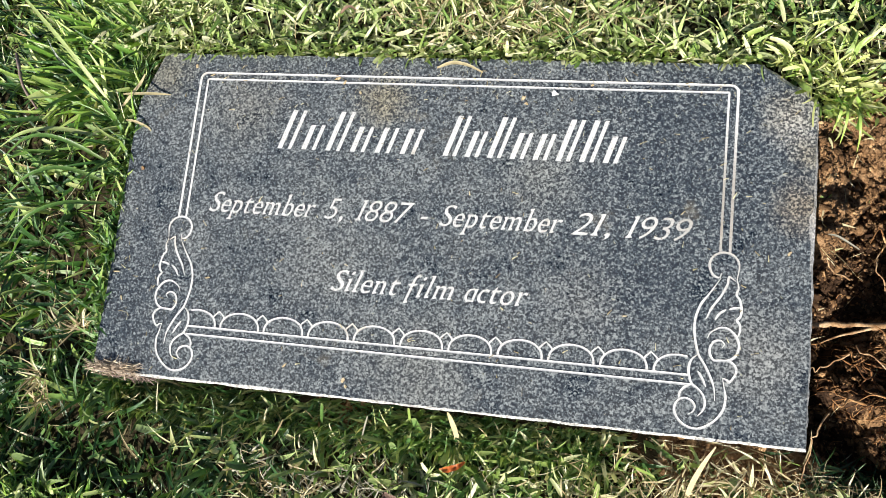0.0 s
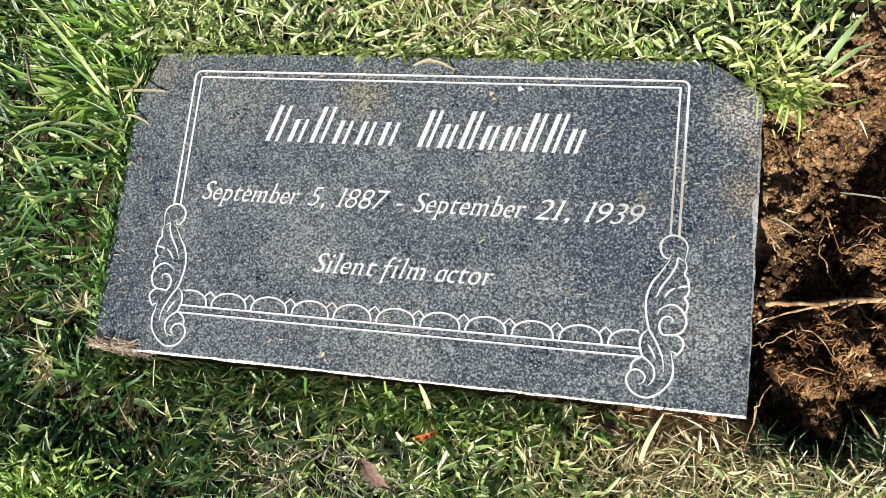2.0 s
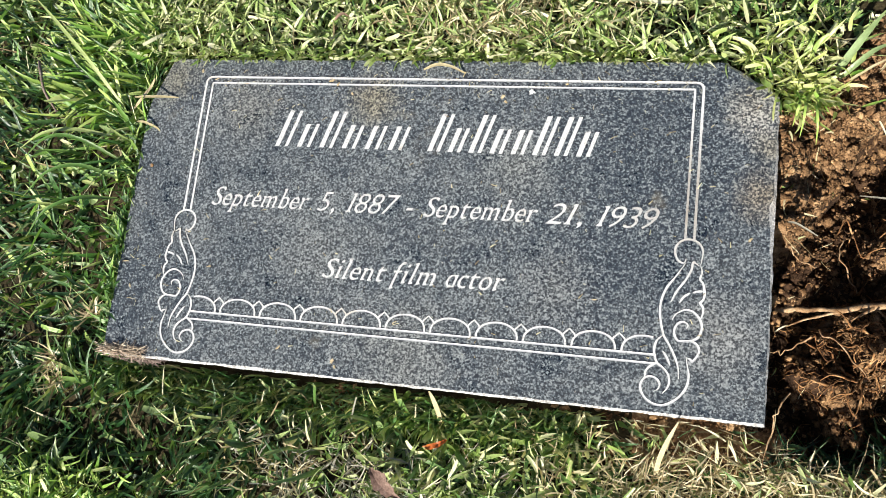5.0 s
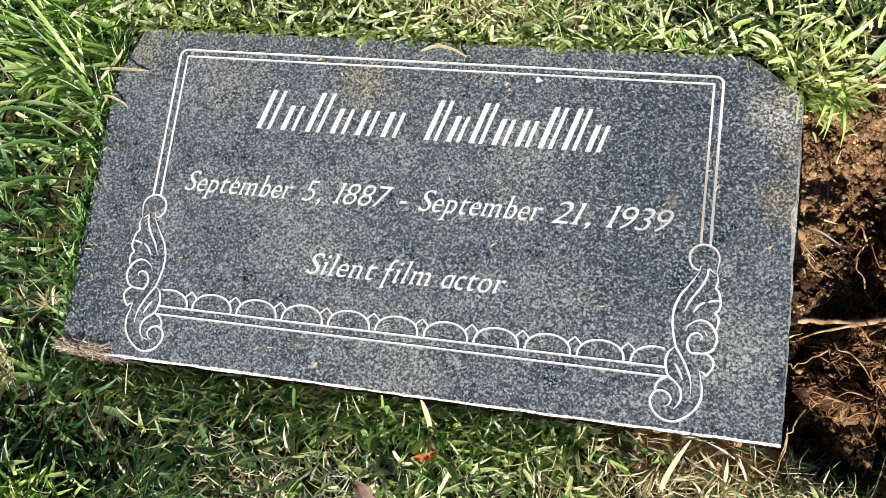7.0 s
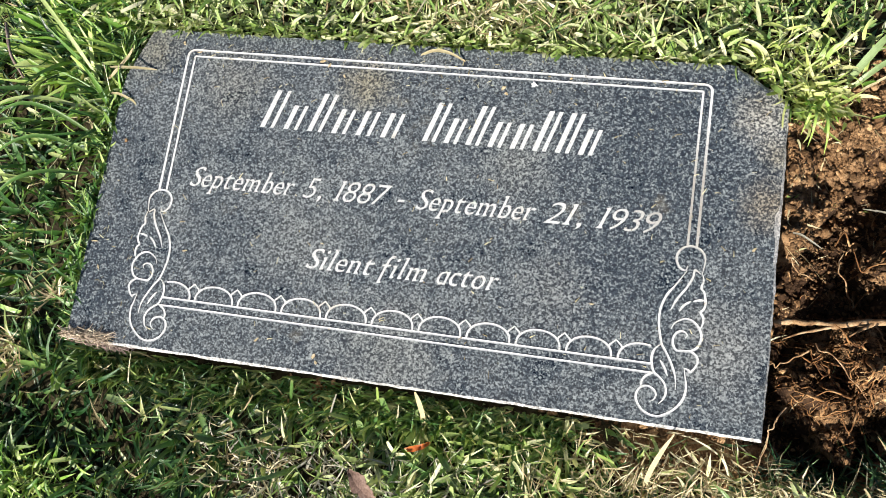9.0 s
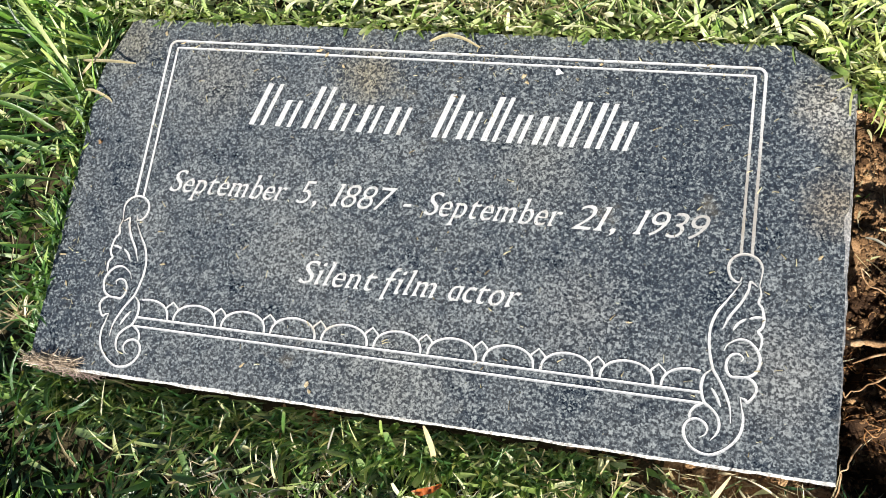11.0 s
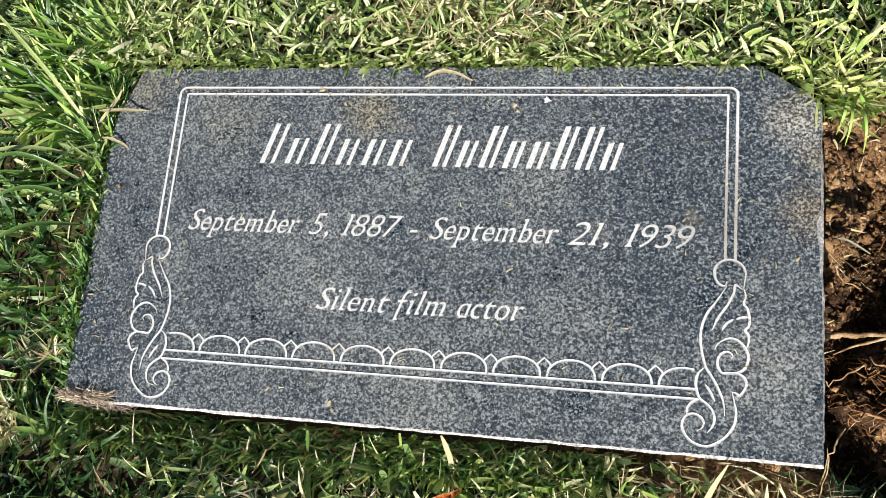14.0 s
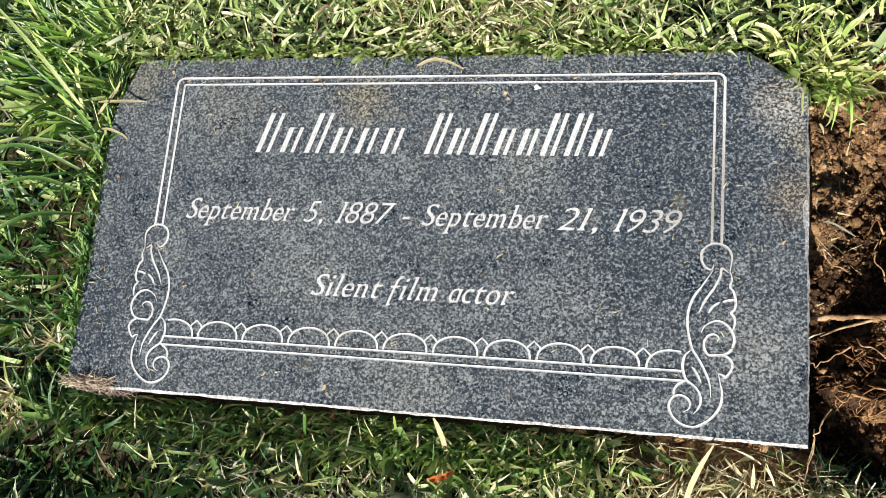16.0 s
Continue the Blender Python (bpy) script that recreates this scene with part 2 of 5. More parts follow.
CLOVER = leaf_material("clover leaf", [(0.0, (0.1, 0.2, 0.07)), (1.0, (0.18, 0.3, 0.13))], base=(0.16, 0.24, 0.1))
ORANGE_LEAF = leaf_material("orange leaf", [(0.0, (0.5, 0.12, 0.02)), (1.0, (0.6, 0.17, 0.03))], thinness=0.35, rough=0.5, base=(0.5, 0.2, 0.05))
# humus for the clods and deep floor, with shade put into its colour
SHADED_HUMUS = earth("dark humus with shade painted in", [(0.3, (0.028, 0.016, 0.010)), (0.5, (0.065, 0.036, 0.020)), (0.7, (0.13, 0.075, 0.04))], 60, 0.9)
BROWN_LEAF = earth("withered leaf", [(0.3, (0.08, 0.05, 0.038)), (0.5, (0.155, 0.10, 0.08)), (0.7, (0.26, 0.185, 0.15))], 110, 0.3, 0.0006)
TWIG_BARK = earth("grey twig bark", [(0.3, (0.12, 0.09, 0.08)), (0.5, (0.22, 0.17, 0.15)), (0.7, (0.34, 0.28, 0.25))], 90, 0.5, 0.001)
SOIL = earth("brown soil", [(0.3, (0.062, 0.031, 0.014)), (0.5, (0.25, 0.146, 0.072)), (0.7, (0.48, 0.315, 0.175))], 60, 0.9)
CRUMB = earth("crumbled soil", [(0.3, (0.062, 0.031, 0.014)), (0.5, (0.25, 0.146, 0.072)), (0.7, (0.48, 0.315, 0.175))], 60, 0.9, mixed=True)
# thatch made near black, so its colour carries the shade between blades
THATCH = earth("turf thatch darkened for shade", [(0.3, (0.014, 0.012, 0.006)), (0.5, (0.035, 0.028, 0.014)), (0.7, (0.07, 0.06, 0.028))], 40, 0.8)
FAR_TURF = earth("distant lawn", [(0.3, (0.025, 0.045, 0.012)), (0.5, (0.06, 0.095, 0.026)), (0.7, (0.14, 0.165, 0.06))], 30, 0.9, 0.01)
ROOT = earth("tan root skin", [(0.36, (0.06, 0.027, 0.012)), (0.52, (0.25, 0.125, 0.050)), (0.68, (0.56, 0.37, 0.19))], 45, 0.4, 0.001)
FIBRE = earth("tan root fibre", [(0.3, (0.26, 0.20, 0.15)), (0.5, (0.47, 0.39, 0.30)), (0.7, (0.66, 0.58, 0.47))], 130, 0.3, 0.0005, mixed=True)
PALE_ROOT = earth("pale woody root", [(0.34, (0.09, 0.045, 0.022)), (0.48, (0.27, 0.165, 0.085)), (0.62, (0.50, 0.37, 0.23))], 70, 0.4, 0.001)

rng = np.random.default_rng(7)


# ---- building helpers ----
def value_noise(x, y, cell, seed=0):
    """Smooth noise from -1 to 1 with the given cell size in metres."""
    x, y = np.asarray(x, float), np.asarray(y, float)
    c, s = math.cos(0.6 + 1.3 * seed), math.sin(0.6 + 1.3 * seed)
    x, y = (c * x - s * y) / cell + 57.3 * seed, (s * x + c * y) / cell - 31.7 * seed
    i, j = np.floor(x), np.floor(y)
    u, v = x - i, y - j
    u, v = u * u * (3 - 2 * u), v * v * (3 - 2 * v)

    def grid(a, b):
        h = np.sin(a * 127.1 + b * 311.7 + seed * 74.7) * 43758.5453
        return 2 * (h - np.floor(h)) - 1
    return (grid(i, j) * (1 - u) + grid(i + 1, j) * u) * (1 - v) + (grid(i, j + 1) * (1 - u) + grid(i + 1, j + 1) * u) * v


def step(a, b, x):
    t = np.clip((np.asarray(x, float) - a) / (b - a), 0, 1)
    return t * t * (3 - 2 * t)


def array_mesh(name, verts, faces, materials, uvs=None, smooth=True, index=None):
    """A mesh from arrays; faces is an (n, k) array of vertex numbers."""
    me = bpy.data.meshes.new(name)
    verts, faces = np.asarray(verts, np.float32), np.asarray(faces, np.int32)
    k = faces.shape[1]
    me.vertices.add(len(verts))
    me.vertices.foreach_set("co", verts.ravel())
    me.loops.add(faces.size)
    me.loops.foreach_set("vertex_index", faces.ravel())
    me.polygons.add(len(faces))
    me.polygons.foreach_set("loop_start", np.arange(0, faces.size, k, dtype=np.int32))
    me.polygons.foreach_set("loop_total", np.full(len(faces), k, np.int32))
    for m in materials:
        me.materials.append(m)
    if index is not None:
        me.polygons.foreach_set("material_index", np.asarray(index, np.int32))
    if uvs is not None:
        layer = me.uv_layers.new(name="UVMap")
        layer.data.foreach_set("uv", np.asarray(uvs, np.float32)[faces.ravel()].ravel())
    me.update(calc_edges=True)
    me.validate()
    if smooth:
        me.shade_smooth()
    return me


def part(name, me, parent=None, label=""):
    ob = new(name, me)
    ob.parent = parent
    if label:
        tagged(ob, label)
    return ob


def from_bmesh(name, bm, *materials):
    me = bpy.data.meshes.new(name)
    bm.normal_update()
    bm.to_mesh(me)
    bm.free()
    for m in materials:
        me.materials.append(m)
    return me


# ---- ground ----
X0, X1, Y0, Y1 = -0.306, 0.307, -0.139, 0.170   # its outline


def stone_inside(x, y):
    """How far a place lies inside the slab's outline, with its two broken corners; negative outside."""
    x, y = np.asarray(x, float), np.asarray(y, float)
    d = np.minimum(np.minimum(x - X0, X1 - x), np.minimum(y - Y0, Y1 - y))
    q1 = (x - (X1 - 0.058)) / 0.058 + (y - (Y1 - 0.042)) / 0.042
    q2 = ((X0 + 0.020) - x) / 0.020 + (y - (Y1 - 0.050)) / 0.050
    return np.minimum(d, np.minimum((1.25 - q1) * 0.034, (1.0 - q2) * 0.0186))


def pit_depth(x, y):
    """1 in the dug soil beside the stone, 0 on the lawn."""
    edge = 0.006 * value_noise(x, y, 0.03, 5)
    low = 0.022 * step(0.325, 0.35, x) * (1 - 2.2 * step(0.385, 0.45, x))       # how far the hole reaches towards the near lawn
    upper = 0.127 + 1.15 * np.clip(np.asarray(x) - 0.314, 0, 1) + edge
    return step(0.296, 0.304, x) * (1 - step(0.47, 0.50, x + edge)) * step(-0.150 - low, -0.128 - low, y + edge) * (1 - step(upper - 0.012, upper + 0.012, y))


def clod_height(x, y):
    """The torn-out root clods that lie in the pit."""
    x, y = np.asarray(x, float), np.asarray(y, float)
    r1 = np.sqrt(((x - 0.406) / 0.064) ** 2 + ((y + 0.078) / 0.054) ** 2) + 0.22 * value_noise(x, y, 0.03, 8)
    r2 = np.sqrt(((x - 0.450) / 0.052) ** 2 + ((y - 0.022) / 0.062) ** 2) + 0.22 * value_noise(x, y, 0.03, 9)
    r3 = np.sqrt(((x - 0.376) / 0.026) ** 2 + ((y + 0.122) / 0.036) ** 2) + 0.25 * value_noise(x, y, 0.02, 10)
    r1 = np.minimum(r1 + 0.9 * step(0.0, 0.06, (x - 0.40) * 0.75 - (y + 0.085)), r3 + 0.42)
    return np.maximum(np.clip(1.1 - r1, 0, 1) ** 0.6, (1.45 + 4.0 * np.clip(y - 0.03, -0.05, 0.04)) * np.clip(1.1 - r2, 0, 1) ** 0.6)


def ground_height(x, y):
    x, y = np.asarray(x, float), np.asarray(y, float)
    near = np.exp(-(x * x + y * y) / 0.8)
    lawn = (-0.014 + 0.058 * step(-0.14, 0.16, y) + 0.012 * step(-0.28, -0.40, x) * (1 - step(0.0, 0.17, y))) * near
    lawn = lawn + 0.005 * value_noise(x, y, 0.07, 1) + 0.003 * value_noise(x, y, 0.025, 2) + 0.02 * value_noise(x, y, 1.7, 3) * (1 - near)
    bank = step(0.004, -0.004, x - (0.321 + 0.62 * (y - 0.015)) + 0.008 * value_noise(x, y, 0.02, 19)) * step(-0.005, 0.035, y)
    floor = -0.075 + 0.072 * bank + 0.085 * step(0.11, 0.19, y - 0.25 * (x - 0.38)) * (1 - bank) + 0.026 * step(0.348, 0.312, x) * bank + 0.032 * step(0.09, 0.15, y) * bank
    floor = floor + 0.076 * clod_height(x, y) * (1 - bank)
    rough = 0.007 * value_noise(x, y, 0.018, 11) + 0.009 * np.abs(value_noise(x, y, 0.008, 12)) + 0.003 * value_noise(x, y, 0.0045, 13)
    lawn = lawn - (0.022 + 0.012 * step(0.0, -0.15, x)) * np.exp(-((y - Y0 + 0.002) / (0.013 + 0.012 * step(0.0, -0.15, x))) ** 2) * step(-0.31, -0.29, x) * (1 - step(0.31, 0.33, x)) * (1 - 0.45 * step(0.0, 0.12, x))
    rough = rough + clod_height(x, y) ** 0.5 * (0.025 * value_noise(x, y, 0.013, 15) + 0.010 * value_noise(x, y, 0.006, 16))
    rough = rough + bank * (0.007 * value_noise(x, y, 0.010, 17) + 0.007 * value_noise(x, y, 0.026, 18))
    p = pit_depth(x, y)
    z = lawn * (1 - p) + (floor + rough) * p
    under = step(0.010, 0.018, stone_inside(x, y))
    return z * (1 - under) + under * -0.052


def graded(fine0, fine1, fine, mid0, mid1, middle, reach):
    a = list(np.arange(mid0, fine0, middle)) + list(np.arange(fine0, fine1, fine)) + list(np.arange(fine1, mid1, middle))
    out, d = [], middle
    while (out[-1] if out else 0) < reach:
        d *= 1.35
        out.append((out[-1] if out else 0) + d)
    return np.array([mid0 - o for o in reversed(out)] + a + [mid1 + o for o in out])


gx, gy = graded(0.295, 0.50, 0.0022, -0.8, 0.8, 0.008, 400), graded(-0.16, 0.26, 0.0022, -0.6, 0.6, 0.008, 400)
mx, my = np.meshgrid(gx, gy)
fx, fy = mx.ravel(), my.ravel()
cells = np.arange(len(fx)).reshape(mx.shape)
quads = np.stack([cells[:-1, :-1], cells[:-1, 1:], cells[1:, 1:], cells[1:, :-1]], -1).reshape(-1, 4)
cx, cy = fx[quads].mean(1), fy[quads].mean(1)
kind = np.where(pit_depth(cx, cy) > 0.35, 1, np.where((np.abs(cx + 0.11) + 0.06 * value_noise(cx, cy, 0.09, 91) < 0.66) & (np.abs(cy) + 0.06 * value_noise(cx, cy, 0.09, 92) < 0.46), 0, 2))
kind = np.where((cy < -0.1) & (cy > -0.19 + 0.02 * value_noise(cx, cy, 0.04, 21)) & (cx > 0.20) & (cx < 0.5), 1, kind)
# clods and the deep floor are coloured dark, standing in for their shade
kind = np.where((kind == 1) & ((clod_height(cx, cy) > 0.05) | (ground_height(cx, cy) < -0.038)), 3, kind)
ground = new("ground", array_mesh("ground", np.stack([fx, fy, ground_height(fx, fy)], 1), quads, [THATCH, SOIL, FAR_TURF, SHADED_HUMUS], index=kind))
tagged(ground, "lawn ground with bare brown soil beside the stone", "ground", kind="structure")

# ---- the grave marker ----
marker = tagged(new("grave_marker"), "flat dark grey granite grave marker with white engraving, set in lawn", "grave marker")


def slab_outline(inset_front, inset_back, inset_left, inset_right, corner, ragged, seed, chipped=0.0):
    """Points round the slab, with ragged edges and two broken corners."""
    x0, x1, y0, y1 = X0 + inset_left, X1 - inset_right, Y0 + inset_front, Y1 - inset_back
    n = [180, 90, 180, 90]
    path = [(x0 + (x1 - x0) * i / n[0], y0, 0, -1) for i in range(n[0])]
    path += [(x1, y0 + (y1 - y0) * i / n[1], 1, 0) for i in range(n[1])]
    path += [(x1 - (x1 - x0) * i / n[2], y1, 0, 1) for i in range(n[2])]
    path += [(x0, y1 - (y1 - y0) * i / n[3], -1, 0) for i in range(n[3])]
    out = []
    for x, y, nx, ny in path:
        s = x if ny else y
        d = ragged * (0.6 * float(value_noise(s, nx + 2 * ny, 0.02, seed)) + 0.6 * float(value_noise(s, nx + 2 * ny, 0.006, seed + 1)))
        if nx > 0:
            d -= 0.002 * max(0.0, float(value_noise(s, 3.0, 0.03, seed + 2))) + chipped * math.exp(-((s - 0.035) / 0.032) ** 2) * (1 + 0.6 * float(value_noise(s, 5.0, 0.008, seed + 3)))
        x, y = x + nx * d, y + ny * d
        # broken corner with the long curved chip
        q = (x - (x1 - 0.058 - corner)) / 0.058 + (y - (y1 - 0.042 - corner)) / 0.042
        if x > x1 - 0.062 - corner and y > y1 - 0.046 - corner and q > 1.25:
            k = (q - 1.25) * 0.5
            x, y = x - 0.058 * k, y - 0.042 * k
            x, y = x + 0.0016 * float(value_noise(x, y, 0.009, seed + 5)), y + 0.0016 * float(value_noise(x, y, 0.007, seed + 6))
        # worn corner
        q = ((x0 + 0.020 + corner * 0.3) - x) / 0.020 + (y - (y1 - 0.050)) / 0.050
        if x < x0 + 0.02 + corner and y > y1 - 0.05 and q > 1.0:
            k = (q - 1.0) * 0.5
            x, y = x + 0.020 * k, y - 0.050 * k
        out.append((x, y))
    return out


def slab():
    bm = bmesh.new()
    rings = []
    for inset, z, corner, ragged, seed in (((0.0023, 0.0008, 0.0008, 0.0016), TOP, 0.0015, 0.0005, 1),
                                           ((0.0002, 0.0, 0.0, 0.0), TOP - 0.0024, 0.0, 0.0007, 4),
                                           ((0.0032, 0.002, 0.002, 0.003), TOP - 0.010, 0.0, 0.0012, 9),
                                           ((0.012, 0.006, 0.006, 0.007), TOP - 0.030, 0.0, 0.003, 14),
                                           ((0.012, 0.006, 0.006, 0.007), TOP - 0.103, 0.0, 0.003, 14)):
        rings.append([bm.verts.new((x, y, z + (0 if z == TOP else 0.0006 * float(value_noise(x, y, 0.005, seed))))) for x, y in slab_outline(*inset, corner, ragged, seed, 0.0026 if z == TOP else 0.0)])
    n = len(rings[0])
    for a, b in zip(rings, rings[1:]):
        for i in range(n):
            f = bm.faces.new((a[i], b[i], b[(i + 1) % n], a[(i + 1) % n]))
            f.material_index = 1
    top = bm.faces.new(rings[0])
    bmesh.ops.triangulate(bm, faces=[top])
    bmesh.ops.recalc_face_normals(bm, faces=bm.faces[:])
    return from_bmesh("slab", bm, GRANITE, ROUGH_GRANITE)


part("slab", slab(), marker, "dark speckled granite slab with pale chipped edges")


def smooth_line(points, n=6, closed=False):
    """A rounded curve through a few points."""
    p = [Vector((x, y)) for x, y in points]
    p = [p[0] * 2 - p[1]] + p + [p[-1] * 2 - p[-2]]
    out = []
    for a, b, c, d in zip(p, p[1:], p[2:], p[3:]):
        for i in range(n):
            t = i / n
            out.append(0.5 * (2 * b + (c - a) * t + (2 * a - 5 * b + 4 * c - d) * t * t + (3 * b - a - 3 * c + d) * t ** 3))
    return out + [p[-2]]


def groove(bm, points, width, taper=False):
    """A white V-cut line in the face of the stone."""
    rows = []
    n = len(points)
    for i, p in enumerate(points):
        d = (points[min(i + 1, n - 1)] - points[max(i - 1, 0)]).normalized()
        s = Vector((-d.y, d.x))
        w = width * (1 + 0.12 * float(value_noise(p.x, p.y, 0.004, 31)))
        if taper:
            w *= max(0.35, min(1.0, 4 * i / n + 0.3, 4 * (n - 1 - i) / n + 0.3))
        a, b = p + s * w / 2, p - s * w / 2
        rows.append([bm.verts.new((a.x, a.y, TOP + 0.0006)), bm.verts.new((p.x, p.y, TOP + 0.0003)), bm.verts.new((b.x, b.y, TOP + 0.0006))])
    for r, q in zip(rows, rows[1:]):
        for k in (0, 1):
            bm.faces.new((r[k], r[k + 1], q[k + 1], q[k]))


def engraved(name, lines, width, label="", taper=False):
    bm = bmesh.new()
    for line in lines:
        groove(bm, line, width, taper)
    return part(name, from_bmesh(name, bm, WHITE), marker, label)


def border(half, top, bottom, radius):
    """Three sides of the frame, with small rounded corners."""
    arc = [(half - radius + radius * math.sin(a), top - radius + radius * math.cos(a)) for a in (0, 0.4, 0.8, 1.2, math.pi / 2)]
    right = arc + [(half, top - (top - bottom) * k / 24) for k in range(2, 25)]
    left = [(-x, y) for x, y in reversed(right)]
    across = [(-half + radius + 2 * (half - radius) * k / 60, top) for k in range(1, 60)]
    return [Vector(p) for p in left + across + right]


engraved("border_line", [border(0.2435, 0.1500, 0.0095, 0.006)], 0.0022, "white engraved outer frame line")
engraved("border_line", [border(0.2362, 0.1437, 0.0100, 0.0008)], 0.0019, "white engraved inner frame line")
for y, half in ((-0.0900, 0.2172), (-0.0972, 0.2192)):
    engraved("base_line", [[Vector((-half + 2 * half * k / 70, y)) for k in range(71)]], 0.0019)

# scallops with small pointed leaves between them
PITCH = 0.0418
for k in range(-5, 6):
    c = PITCH * k
    pts = [Vector((c + 0.0182 * math.cos(math.pi * (1 - i / 40)), -0.0893 + 0.0143 * math.sin(math.pi * (1 - i / 40)) ** 0.8)) for i in range(41)]
    pts = [p for p in pts if abs(p.x) < 0.2165]
    engraved("scallop", [pts], 0.0018)
    if k < 5:
        m = c + PITCH / 2
        engraved("pointed_leaf", [[Vector(p) for p in ((m - 0.0055, -0.0815), (m - 0.0046, -0.0788), (m, -0.0745), (m + 0.0046, -0.0788), (m + 0.0055, -0.0815))],
                                  ], 0.0016)

# the acanthus scrolls at both sides, drawn once and mirrored, in millimetres from the stone's middle
RING = [(238, -7), (236.5, -11), (232, -9.5), (229, -4), (229, 2), (232.5, 7), (238, 9.3), (244, 8.6), (249, 5), (251.3, -1), (250, -12)]
EDGE = [(250, -12), (251.5, -18), (250.3, -24), (253, -28), (254.5, -36), (253.8, -41), (251.5, -44), (254, -48), (253.8, -54), (252, -58)]
CURL = [(230, -60), (232.5, -55), (239, -51), (245, -51.2), (250, -55), (253.5, -61), (253.7, -67), (251, -73), (246, -76), (240, -76.6), (235.5, -76.5), (232.6, -72), (232.6, -66.5), (235.5, -62), (240, -61), (243, -63.4), (241.6, -66.2)]
BODY = [(238, -11), (230, -24), (224, -33), (220.5, -43), (219.8, -52), (221, -62), (224, -73), (228.5, -80), (233.5, -89), (237, -98), (238, -108)]
INNER = [(249, -13), (244, -10), (243, -16), (239, -25), (232.5, -35), (228, -45)]
VEIN, TWIG = [(235, -45), (238, -40), (243, -36)], [(245, -36), (249, -34.6), (253.5, -34)]
LOBE = [(241, -76), (247, -76.5), (251.5, -79.5), (253, -84), (251, -89), (248, -92.5), (246, -91), (243, -90)]
TAIL = [(243, -90), (244.5, -97), (246, -104), (245, -113), (241, -120.5), (234, -127), (226, -130.6), (217, -129), (211, -124), (208.2, -117), (210, -111), (215, -108), (220.5, -109.4), (223.5, -113.4), (222.5, -117.5), (219, -120)]
LOWER = [(224, -73), (219.5, -77), (217.6, -82), (217.4, -88), (220, -96), (224.5, -99.5), (229, -104), (231, -110), (229.8, -116), (226, -121)]
FOOT, NICK = [(220, -97), (214.5, -100), (211.4, -105), (212, -110)], [(224, -86), (227.5, -91), (231, -98)]
for side in (-1, 1):
    engraved("scroll_ornament", [smooth_line([(side * x / 1000, y / 1000) for x, y in line]) for line in (RING, EDGE, CURL, BODY, INNER, VEIN, TWIG, LOBE, TAIL, LOWER, FOOT, NICK)],
             0.0019, "white engraved acanthus scroll", taper=True)


def flat_glyph(char):
    """The outline of one character in the built-in font, as a flat bmesh about one unit high."""
    cu = bpy.data.curves.new("glyph", "FONT")
    cu.body, cu.size, cu.resolution_u = char, 1.0, 4
    tmp = bpy.data.objects.new("glyph", cu)
    me = bpy.data.meshes.new_from_object(tmp)
    bpy.data.objects.remove(tmp)
    bm = bmesh.new()
    bm.from_mesh(me)
    bpy.data.meshes.remove(me)
    bmesh.ops.remove_doubles(bm, verts=bm.verts[:], dist=1e-5)
    return bm


def top_of(char):
    bm = flat_glyph(char)
    y = max(v.co.y for v in bm.verts)
    bm.free()
    return y


CAP, LOW_TOP, ASCENDER = top_of("H"), top_of("x"), top_of("l")
SMALL = 0.63 * CAP                                  # height of the small letters beside the capitals


